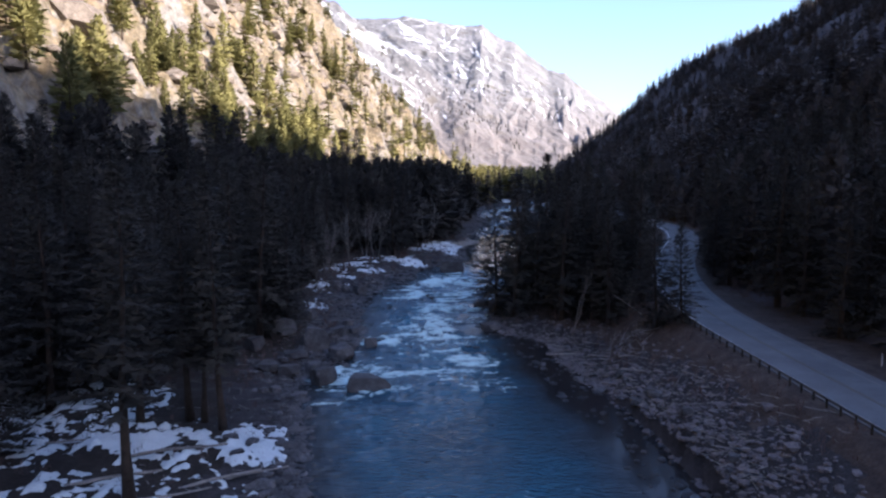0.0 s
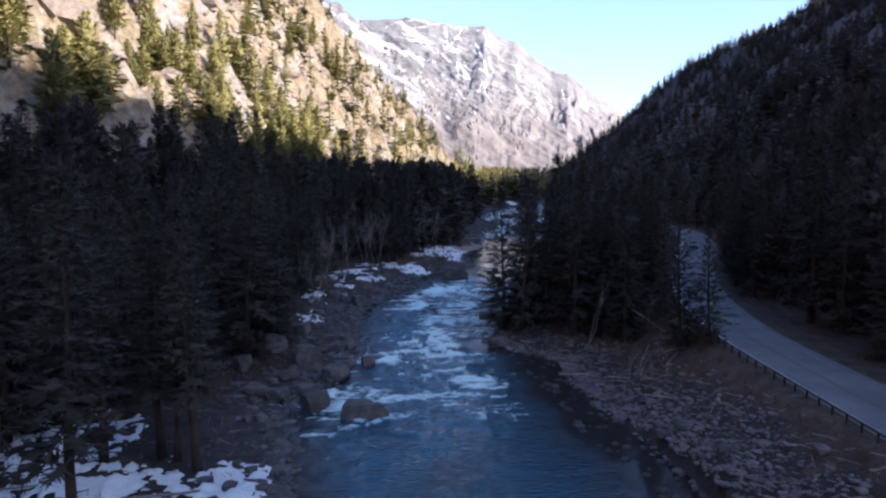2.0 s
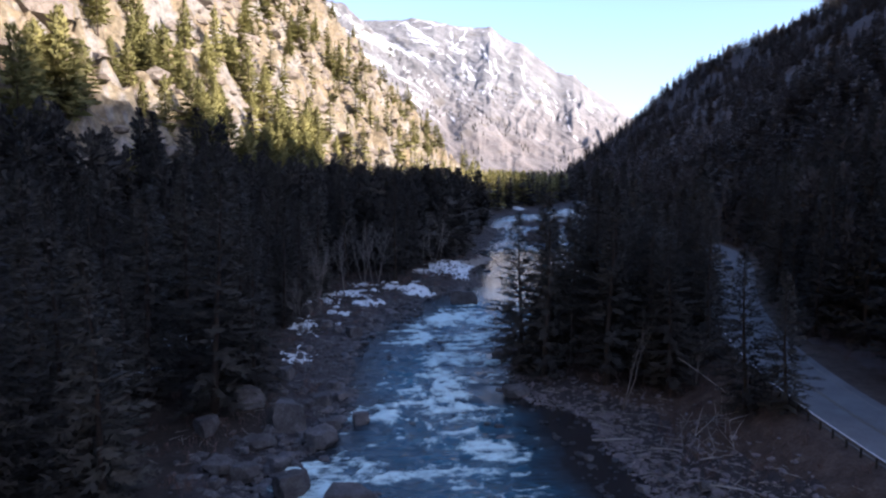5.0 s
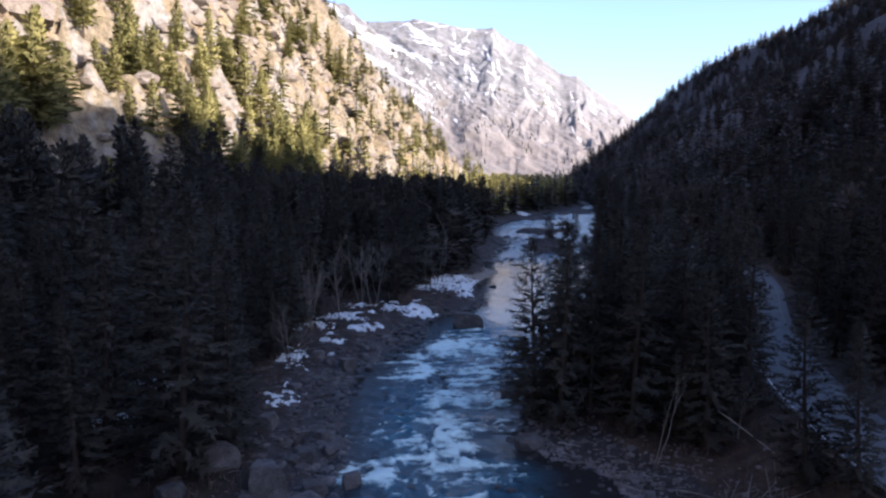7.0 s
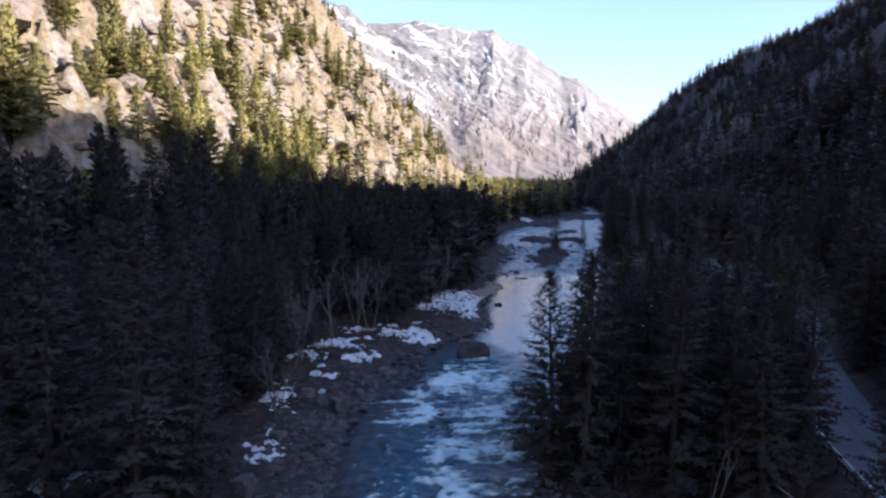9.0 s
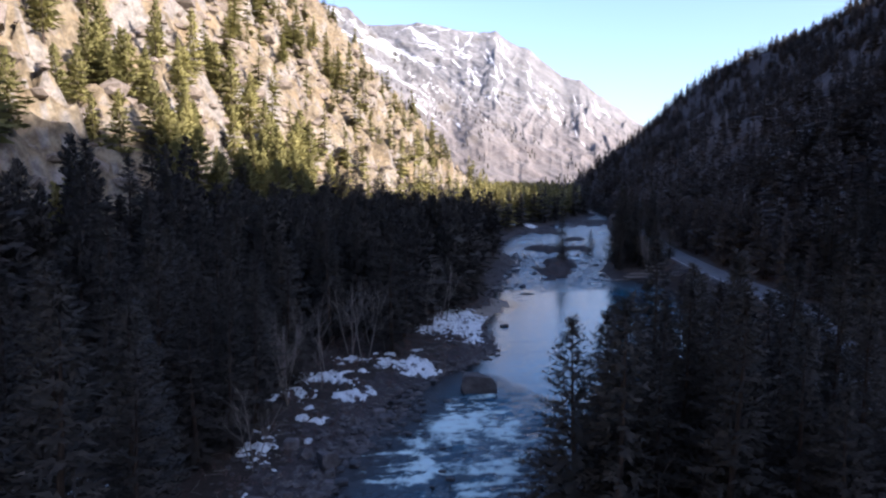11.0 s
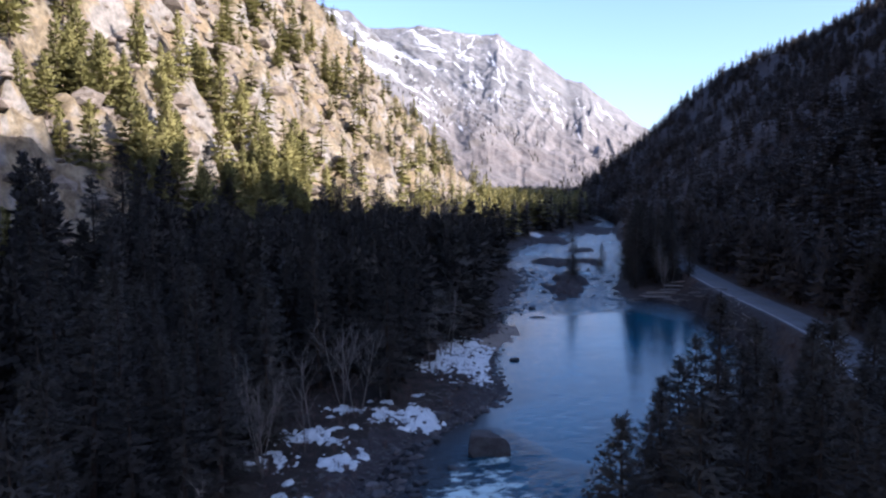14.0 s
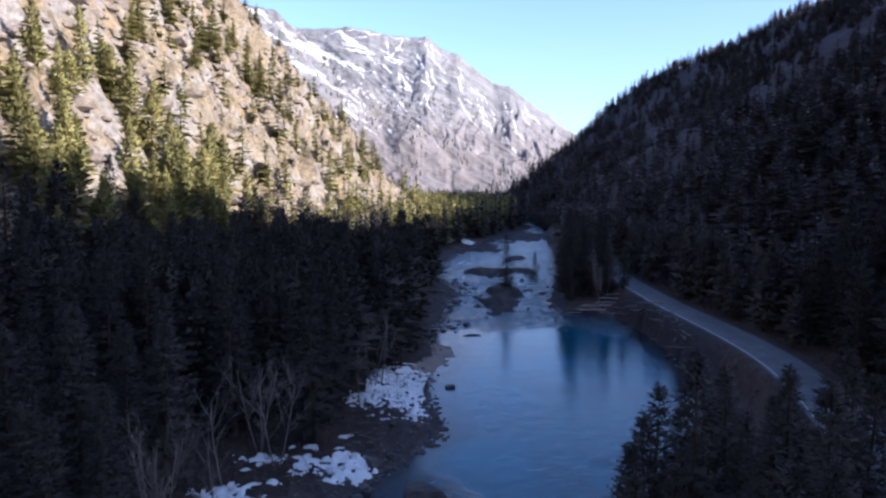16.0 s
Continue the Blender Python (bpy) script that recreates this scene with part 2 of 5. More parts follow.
# ---- lie of the land ----
left_bank = curve((-400, -14), (0, -12), (51, -11.8), (60, -12.8), (72, -15.4), (82, -17), (88, -15), (96, -12.6), (104, -12.6), (114, -14.3), (124, -16), (134, -14), (146, -10), (161, -7.5), (170, -2.5), (177, 3), (184, 6.6), (195, 5.5), (207, 5), (222, 8), (231, 12.4), (242, 13), (247, 7), (258, 9), (296, 16), (328, 23), (350, 19), (407, 24), (438, 31), (520, 60), (600, 98), (660, 124), (710, 122), (810, 116), (950, 60), (1200, -50))
right_bank = curve((-400, 18), (0, 20), (50, 21), (60, 20.7), (68, 20), (75, 18.8), (84, 16.6), (92, 15.6), (100.5, 14.3), (104.5, 9), (109, 6.6), (120, 7), (128, 9), (138, 14), (150, 22), (168, 34), (185, 46), (202, 54.5), (220, 59.5), (233, 62), (255, 63.8), (270, 63), (278, 59), (284, 50), (300, 49), (345, 62), (391, 75), (470, 90), (544, 106), (662, 140), (710, 142), (810, 134), (950, 80), (1200, -25))
water_level = curve((-400, -0.6), (0, 0), (90, 0), (144, 2.65), (158, 2.7), (262, 2.72), (276, 2.85), (300, 3.35), (330, 4.2), (450, 5.5), (800, 9), (1500, 14))
hill_left_foot = curve((-400, -60), (0, -62), (100, -62), (200, -50), (250, -43), (280, -37), (400, -12), (550, 20), (680, 42), (760, 30), (900, -60), (1100, -260), (1500, -500))
hill_right_foot = curve((-400, 46), (0, 45), (90, 45), (112, 47), (135, 56), (166, 68), (200, 77), (235, 80), (322, 88), (450, 105), (600, 118), (800, 137), (1000, 136), (1100, 170), (1300, 400), (1800, 700))
road_mid = curve((-400, 30), (-60, 34), (75, 34.0), (84, 34.2), (92, 34.9), (101, 36.3), (110, 38.0), (120, 40.2), (130, 43.2), (138, 46), (147, 49.6), (162, 56), (171, 59.3), (184, 63.3), (196, 66), (206, 67.6), (222, 69), (240, 69.8), (258, 70.8), (280, 73), (310, 76.5), (360, 85), (450, 99), (700, 118))
road_level = curve((-400, 6), (0, 6.7), (108, 6.8), (130, 7.7), (160, 9.0), (190, 9.5), (330, 9.7), (450, 11), (700, 14))
# unseen for y under 500; heights there are set to place the hill's shadow
crest_right = curve((-700, 520), (-350, 498), (-230, 448), (-130, 390), (-40, 318), (30, 274), (100, 248), (160, 226), (220, 208), (300, 186), (420, 190), (540, 212), (620, 218), (760, 212), (900, 197), (1200, 172))


def land(x, y):
    """Height of the ground, river bed and hills."""
    x, y = np.broadcast_arrays(np.asarray(x, float), np.asarray(y, float))
    w = water_level(y)
    wig = 0.7 * fbm(x * 0.0 + y * 0.35, y * 0.0 + 3.0, 3, 11)
    dl, dr = left_bank(y) + wig - x, x - right_bank(y) + wig
    inner = np.minimum(-dl, -dr)
    z = w - np.minimum(1.4, 0.35 * np.maximum(inner, 0))
    rough = fbm(x * 0.12, y * 0.12, 4, 21)
    fine = fbm(x * 0.7, y * 0.7, 3, 31)
    # left bank, bench and hillside
    zl = w + 1.5 * smooth(dl / 10) + 0.025 * np.clip(dl - 5, 0, 60) + smooth(dl / 4) * (0.9 * rough + 0.45 * fine)
    dh = np.maximum(hill_left_foot(y) - x + 6 * fbm(x * 0.02, y * 0.02, 2, 41), 0)
    up = 1.14 * (np.sqrt(dh * dh + 100) - 10)
    up = np.where(up > 330, 330 + 0.3 * (up - 330), up)
    crag = smooth(up / 40)
    up = up + crag * (16 * fbm(x * 0.016, y * 0.016, 3, 51) + 11 * ridged(x * 0.04, y * 0.028, 4, 61) + 8.0 * ridged(x * 0.13 + 0.05 * y, y * 0.09, 3, 71))
    step = (up + 0.3 * y) / 9 + 0.8 * fbm(x * 0.03, y * 0.03, 3, 75)
    ledge = (np.floor(step) + smooth((step - np.floor(step) - 0.35) / 0.3) - step) * 9
    up = up + crag * ledge * np.clip(0.55 + 1.2 * fbm(x * 0.02, y * 0.02, 2, 77), 0, 1)
    z = np.where(dl > 0, zl + np.maximum(up, 0), z)
    # right bank, shelf, road bed and hillside
    rl = road_level(y)
    zr = w + 1.6 * smooth(dr / 7) + 0.05 * np.clip(dr - 4, 0, 40) + smooth(dr / 4) * (0.7 * rough + 0.4 * fine)
    off = x - road_mid(y)
    zr = np.maximum(zr, rl - 0.06 - np.interp(y, [130, 190], [0.62, 1.3]) * np.maximum(-off - 5.0, 0) + 0.25 * fine)
    dq = np.maximum(x - hill_right_foot(y) + 5 * fbm(x * 0.02, y * 0.02, 2, 81), 0)
    rise = np.interp(y, [600, 1000], [0.72, 0.82]) * (np.sqrt(dq * dq + 36) - 6)
    cap = crest_right(y)
    over = rise - cap
    rise = np.where(over > -40, cap - 40 + 40 * (1 - np.exp(-(over + 40) / 40)), rise)
    rise = rise + smooth(rise / 40) * (14 * fbm(x * 0.012, y * 0.012, 3, 91) + 6 * ridged(x * 0.03, y * 0.03, 4, 95))
    zr = np.where(off > 0, np.minimum(zr, rl + 0.4) + np.maximum(rise, 0), zr)
    bed = smooth((6.2 - np.abs(off)) / 1.4)
    zr = zr * (1 - bed) + (rl - 0.06) * bed
    z = np.where(dr > 0, zr, z)
    # gravel islets at the head of the pool
    for cx, cy, rx, ry, h in ((33.5, 303, 7.5, 31, 1.9), (46, 370, 17, 14, 1.3), (45, 475, 22, 34, 1.2), (88, 560, 22, 65, 1.0), (60, 415, 8, 14, 1.0)):
        r = ((x - cx - 0.2 * (y - cy)) / rx) ** 2 + ((y - cy) / ry) ** 2 + 1.3 * fbm(x * 0.16, y * 0.1, 3, 27 + round(cx))
        hump = w - 0.5 + (h + 0.5) * (1 - r) + 0.4 * fine + 1.1 * fbm(x * 0.16, y * 0.1, 3, 25)
        z = np.where((inner > 0) & (r < 1.6), np.maximum(z, hump), z)
    return z


def lines(*spans):
    out = [spans[0][0]]
    for a, b, step in spans:
        out += list(np.linspace(a, b, max(1, round((b - a) / step)) + 1)[1:])
    return np.array(out)


gx = lines((-1500, -500, 60), (-500, -220, 12), (-220, -70, 2.0), (-70, -26, 1.6), (-26, 46, 0.7), (46, 100, 1.3), (100, 240, 4), (240, 560, 9), (560, 1600, 60))
gy = lines((-700, -100, 40), (-100, 30, 6), (30, 215, 1.05), (215, 330, 1.7), (330, 600, 3), (600, 1250, 9), (1250, 2000, 40), (2000, 4700, 150))
GX, GY = np.meshgrid(gx, gy)
GZ = land(GX, GY)
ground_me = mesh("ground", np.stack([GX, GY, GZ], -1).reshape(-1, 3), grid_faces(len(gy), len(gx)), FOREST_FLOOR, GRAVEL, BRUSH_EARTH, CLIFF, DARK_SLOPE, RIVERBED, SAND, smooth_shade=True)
CX, CY = (gx[1:] + gx[:-1])[None] / 2 + 0 * gy[1:, None], (gy[1:] + gy[:-1])[:, None] / 2 + 0 * gx[None, 1:]
jit = 3 * fbm(CX * 0.2, CY * 0.2, 3, 5)
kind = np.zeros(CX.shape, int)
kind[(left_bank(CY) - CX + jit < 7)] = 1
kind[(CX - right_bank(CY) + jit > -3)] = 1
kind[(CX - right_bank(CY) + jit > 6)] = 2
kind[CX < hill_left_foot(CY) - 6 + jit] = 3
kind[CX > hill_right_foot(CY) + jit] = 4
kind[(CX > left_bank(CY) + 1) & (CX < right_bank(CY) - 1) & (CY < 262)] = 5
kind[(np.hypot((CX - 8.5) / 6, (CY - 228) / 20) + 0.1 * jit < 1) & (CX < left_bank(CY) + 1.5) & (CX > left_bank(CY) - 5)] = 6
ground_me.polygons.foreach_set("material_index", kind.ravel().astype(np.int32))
ground = tagged(new("ground", ground_me), "valley floor and hillsides of earth, gravel and rock", "ground", kind="structure")

# ---- river ----
wy = lines((-200, 30, 4), (30, 175, 0.42), (175, 262, 0.9), (262, 345, 0.7), (345, 520, 1.3), (520, 820, 4), (820, 1200, 20))
wu = np.linspace(0, 1, 96)
WL, WR = left_bank(wy) - 2.5, right_bank(wy) + 2.5
WX = WL[:, None] + (WR - WL)[:, None] * wu[None]
WY = np.broadcast_to(wy[:, None], WX.shape)
surge = np.interp(WY + 16 * fbm(WX * 0.07, WY * 0.05, 3, 207), [-200, 50, 70, 90, 112, 138, 152, 166, 255, 268, 300, 335, 420, 1200], [0.3, 0.36, 0.5, 0.85, 1.0, 1.0, 0.7, 0.03, 0.03, 0.7, 0.85, 0.85, 0.8, 0.7])
across = (WX - WL[:, None]) / (WR - WL)[:, None]
quiet = np.interp(WY, [40, 60, 98, 112], [4.0, 4.5, 3.5, 0.0]) + 2.2 * fbm(WX * 0.1, WY * 0.16, 3, 263) * (WY < 108)
surge = surge * smooth((right_bank(WY) - quiet - WX) / 6 + 1.0 * (WY > 110))
surge = surge * np.clip(smooth(across / np.interp(WY, [100, 124, 160, 172], [0.16, 0.4, 0.42, 0.16])) * smooth((1 - across) / 0.1) + 0.15, 0, 1)
warp = fbm(WX * 0.16, WY * 0.13, 3, 201)
# standing waves: short crests lying across the flow, broken by smaller chop
crest_ = ridged(WX * 0.17 + 1.5 * warp, WY * 0.42 + 1.1 * warp, 3, 211)
chop = ridged(WX * 0.62 + warp, WY * 1.1 - warp, 3, 221)
wave = 0.6 * crest_ + 0.35 * chop
WZ = water_level(WY) + surge * np.interp(WY, [255, 275], [0.75, 0.95]) * wave + 0.03 * fbm(WX * 0.9, WY * 0.6, 3, 231)
# aerated water: broad patches, thickest just below the crests
below = ridged(WX * 0.17 + 1.5 * warp, (WY + 0.8) * 0.42 + 1.1 * warp, 3, 211)
broad = fbm(WX * 0.07 + 3, WY * 0.06, 3, 241)
far_white = np.interp(WY, [255, 270], [0, -0.22])
foam = np.clip(-0.47 + far_white + 0.9 * below + 0.4 * chop + 0.9 * broad + 0.62 * (surge - 0.75), 0, 1) * np.clip(surge * 1.7, 0, 1)
river_me = mesh("river", np.stack([WX, WY, WZ], -1).reshape(-1, 3), grid_faces(len(wy), len(wu)), smooth_shade=True)
river_me.attributes.new("foam", "FLOAT", "POINT").data.foreach_set("value", foam.ravel().astype(np.float32))
river_me.attributes.new("surge", "FLOAT", "POINT").data.foreach_set("value", surge.ravel().astype(np.float32))

reach = np.minimum(smooth((WX - left_bank(WY)) / np.interp(WY, [105, 128, 164, 176], [7, 14, 14, 7])), smooth((right_bank(WY) - quiet - WX) / 9))
# aerated body colour, with wave troughs darkened in place of their weaker reflection
milky_shaded = reach * np.interp(WY, [-200, 60, 100, 150, 170, 255, 270, 400], [0.6, 0.75, 1.0, 0.95, 0.8, 0.8, 0.4, 0.4]) * (0.8 + 0.5 * fbm(WX * 0.15, WY * 0.08, 3, 261)) * (1 - surge * (0.55 - 0.9 * np.clip(wave, 0, 0.8)))
river_me.attributes.new("milky_shaded", "FLOAT", "POINT").data.foreach_set("value", np.clip(milky_shaded, 0, 1).ravel().astype(np.float32))


def water_material():
    m = bpy.data.materials.new("river_water")
    m.use_nodes = True
    n, link = m.node_tree.nodes, m.node_tree.links.new
    bsdf = n["Principled BSDF"]
    geo = n.new("ShaderNodeNewGeometry")
    foam_at, surge_at = n.new("ShaderNodeAttribute"), n.new("ShaderNodeAttribute")
    foam_at.attribute_name, surge_at.attribute_name = "foam", "surge"
    fine = n.new("ShaderNodeTexNoise")
    fine.inputs["Scale"].default_value, fine.inputs["Detail"].default_value, fine.inputs["Roughness"].default_value = 1.6, 8, 0.75
    lie = n.new("ShaderNodeMapping")
    lie.inputs["Scale"].default_value = (0.75, 1.2, 1)
    link(geo.outputs["Position"], lie.inputs["Vector"])
    link(lie.outputs[0], fine.inputs["Vector"])
    ripple = n.new("ShaderNodeTexNoise")
    ripple.inputs["Scale"].default_value, ripple.inputs["Detail"].default_value = 1.6, 4
    stretch = n.new("ShaderNodeMapping")
    stretch.inputs["Scale"].default_value = (0.7, 1.6, 1)
    link(geo.outputs["Position"], stretch.inputs["Vector"])
    link(stretch.outputs[0], ripple.inputs["Vector"])
    lift = n.new("ShaderNodeMath")
    lift.operation = "MULTIPLY_ADD"
    link(fine.outputs["Fac"], lift.inputs[0])
    lift.inputs[1].default_value = 1.25
    link(foam_at.outputs["Fac"], lift.inputs[2])
    edge = n.new("ShaderNodeMapRange")
    edge.inputs[1].default_value, edge.inputs[2].default_value = 0.84, 1.3
    link(lift.outputs[0], edge.inputs[0])
    white = n.new("ShaderNodeMath")
    white.operation, white.use_clamp = "MULTIPLY", True
    link(edge.outputs[0], white.inputs[0])
    rise = n.new("ShaderNodeMapRange")
    rise.inputs[1].default_value, rise.inputs[2].default_value = 0.0, 0.3
    link(foam_at.outputs["Fac"], rise.inputs[0])
    link(rise.outputs[0], white.inputs[1])
    mx = n.new("ShaderNodeMix")
    mx.data_type = "RGBA"
    body = n.new("ShaderNodeMix")
    body.data_type = "RGBA"
    # the azure also holds sky colour that the calm pool would mirror
    body.inputs[6].default_value, body.inputs[7].default_value = (0.02, 0.019, 0.02, 1), (0.005, 0.086, 0.15, 1)
    milky_shaded_at = n.new("ShaderNodeAttribute")
    milky_shaded_at.attribute_name = "milky_shaded"
    link(milky_shaded_at.outputs["Fac"], body.inputs[0])
    link(body.outputs[2], mx.inputs[6])
    mx.inputs[7].default_value = (0.47, 0.63, 0.64, 1)
    link(white.outputs[0], mx.inputs[0])
    link(mx.outputs[2], bsdf.inputs["Base Color"])
    r = n.new("ShaderNodeMapRange")
    r.inputs[3].default_value, r.inputs[4].default_value = 0.06, 0.6
    link(white.outputs[0], r.inputs[0])
    link(r.outputs[0], bsdf.inputs["Roughness"])
    bsdf.inputs["IOR"].default_value = 1.33
    b = n.new("ShaderNodeBump")
    b.inputs["Distance"].default_value = 0.3
    s = n.new("ShaderNodeMapRange")
    s.inputs[2].default_value, s.inputs[3].default_value, s.inputs[4].default_value = 0.4, 0.05, 1.0
    link(surge_at.outputs["Fac"], s.inputs[0])
    link(s.outputs[0], b.inputs["Strength"])
    link(ripple.outputs["Fac"], b.inputs["Height"])
    link(b.outputs[0], bsdf.inputs["Normal"])
    return m


river_me.materials.append(water_material())
river = tagged(new("water", river_me), "clear mountain river with white rapids above a calm pool", "river", kind="structure")
# ---- far mountain ----
crest_tilt = curve((-0.60, 0.36), (-0.35, 0.33), (-0.247, 0.287), (-0.195, 0.259), (-0.164, 0.2435), (-0.133, 0.2296), (-0.086, 0.228), (-0.054, 0.230), (-0.023, 0.2274), (-0.008, 0.222), (0.031, 0.2164), (0.055, 0.218), (0.074, 0.203), (0.102, 0.194), (0.117, 0.181), (0.149, 0.157), (0.1725, 0.152), (0.188, 0.138), (0.228, 0.113), (0.244, 0.098), (0.27, 0.084), (0.34, 0.06), (0.5, 0.08), (0.7, 0.12))
mu, mv = np.linspace(-0.42, 0.42, 520), np.linspace(0, 1.1, 250)
MU, MV = np.meshgrid(mu, mv)
FOOT, CREST = 1380.0, 3900.0
MD = FOOT + (CREST - FOOT) * MV
s = np.clip(MV, 0, 1)
prof = 0.25 * s + 0.75 * s**1.7
top = (crest_tilt(MU) - 0.003) * CREST
MZ = 14 + (top - 0) * np.where(MV <= 1, prof, 1 - 1.5 * (MV - 1))
# a nearer shoulder that comes down from the left
line = curve((-0.6, 0.42), (-0.247, 0.29), (-0.224, 0.274), (-0.194, 0.257), (-0.163, 0.242), (-0.132, 0.228), (-0.086, 0.197), (-0.047, 0.168), (-0.016, 0.137), (0.023, 0.114), (0.07, 0.068), (0.102, 0.033), (0.13, 0.0), (0.7, 0.0))
shoulder_at = curve((-0.6, 0.45), (-0.2, 0.5), (0.0, 0.42), (0.08, 0.25), (0.7, 0.2))
mid = shoulder_at(MU)
SD = FOOT + (CREST - FOOT) * mid
q = MV / mid
MZ2 = 14 + line(MU) * SD * np.where(q <= 1, 0.3 * q + 0.7 * q**1.5, 1 - 0.8 * (q - 1))
MZ = np.maximum(MZ, MZ2)
keep = smooth((1.03 - MV) / 0.25) * smooth(MV / 0.12)
mx_, my_ = MU * MD, MD
sx, sy = mx_ + 0.45 * my_ + 160 * fbm(mx_ * 0.002, my_ * 0.002, 3, 301), my_ - 0.5 * mx_ + 160 * fbm(mx_ * 0.002 + 9, my_ * 0.002, 3, 305)
ribs = ridged(MU * 26 + 1.3 * fbm(MU * 30, MV * 5, 3, 341), MV * 2.2, 3, 345)
east = smooth((MU + 0.06) / 0.1)
MZ = MZ + keep * ((60 * ridged(sx * 0.0036, sy * 0.0013, 3, 311) + 22 * ridged(sx * 0.012, sy * 0.0045, 4, 321)) * (1 - 0.75 * east) + east * smooth(MV / 0.5) * (24 * ribs + 5 * ridged(MU * 95, MV * 9, 3, 351)) + 6 * ridged(mx_ * 0.03 + 0.01 * my_, sy * 0.016, 4, 325)) - 12 * keep
MZ = MZ + 10 * fbm(MU * 60, MV * 8, 3, 331) * smooth((MV - 0.8) / 0.2)


LEDGES = [  # sideways and upward slope from the valley; the last number is the width
    ([(-0.24, 0.286), (-0.206, 0.267), (-0.156, 0.242), (-0.132, 0.23), (-0.113, 0.211), (-0.086, 0.197), (-0.031, 0.176)], 0.0065),
    ([(-0.21, 0.245), (-0.164, 0.225), (-0.133, 0.213), (-0.101, 0.204)], 0.0045),
    ([(-0.22, 0.236), (-0.187, 0.209), (-0.172, 0.194), (-0.157, 0.175), (-0.117, 0.159)], 0.006),
    ([(-0.113, 0.19), (-0.094, 0.176), (-0.078, 0.159), (-0.039, 0.147), (0.016, 0.12)], 0.0045),
    ([(-0.086, 0.219), (-0.054, 0.228), (-0.016, 0.225), (0.023, 0.219), (0.047, 0.211)], 0.0016),
    ([(-0.058, 0.201), (-0.051, 0.213), (-0.027, 0.221)], 0.0016),
    ([(0.042, 0.195), (0.055, 0.17), (0.059, 0.151), (0.055, 0.128)], 0.0035),
    ([(0.117, 0.151), (0.137, 0.135), (0.149, 0.12), (0.149, 0.112)], 0.003),
    ([(0.023, 0.216), (0.012, 0.201), (0.0, 0.189)], 0.003),
    ([(0.066, 0.158), (0.047, 0.132)], 0.003),
]
LEDGES = [(pts, 0.45 * wide) for pts, wide in LEDGES]
snow_rng = np.random.default_rng(31)
for _ in range(46):  # thin lines of snow on the ledges of the shoulder, falling to the right
    u = snow_rng.uniform(-0.23, 0.02)
    v = snow_rng.uniform(0.45, 0.98) * float(crest_tilt(u))
    run = snow_rng.uniform(0.012, 0.045)
    LEDGES.append(([(u, v), (u + run * 0.5, v - run * snow_rng.uniform(0.2, 0.4)), (u + run, v - run * snow_rng.uniform(0.5, 0.75))], snow_rng.uniform(0.0009, 0.0021)))
for _ in range(34):  # gullies of the steep face
    u = snow_rng.uniform(-0.06, 0.2)
    v = snow_rng.uniform(0.6, 1.0) * float(crest_tilt(u))
    run = snow_rng.uniform(0.012, 0.04)
    LEDGES.append(([(u, v), (u + run * snow_rng.uniform(0.0, 0.5), v - run * 0.6), (u + run * snow_rng.uniform(0.3, 0.9), v - run)], snow_rng.uniform(0.0008, 0.0017)))
TILT = MZ / MD
wob = 0.008 * fbm(MU * 60, TILT * 40, 3, 361)
cold = np.full(MU.shape, -0.35)
for pts, wide in LEDGES:
    for (u0, v0), (u1, v1) in zip(pts[:-1], pts[1:]):
        k = np.clip(((MU - u0) * (u1 - u0) + (TILT + wob - v0) * (v1 - v0)) / ((u1 - u0) ** 2 + (v1 - v0) ** 2), 0, 1)
        d = np.hypot(MU - u0 - k * (u1 - u0), TILT + wob - v0 - k * (v1 - v0))
        cold = np.maximum(cold, 1 - d / wide)


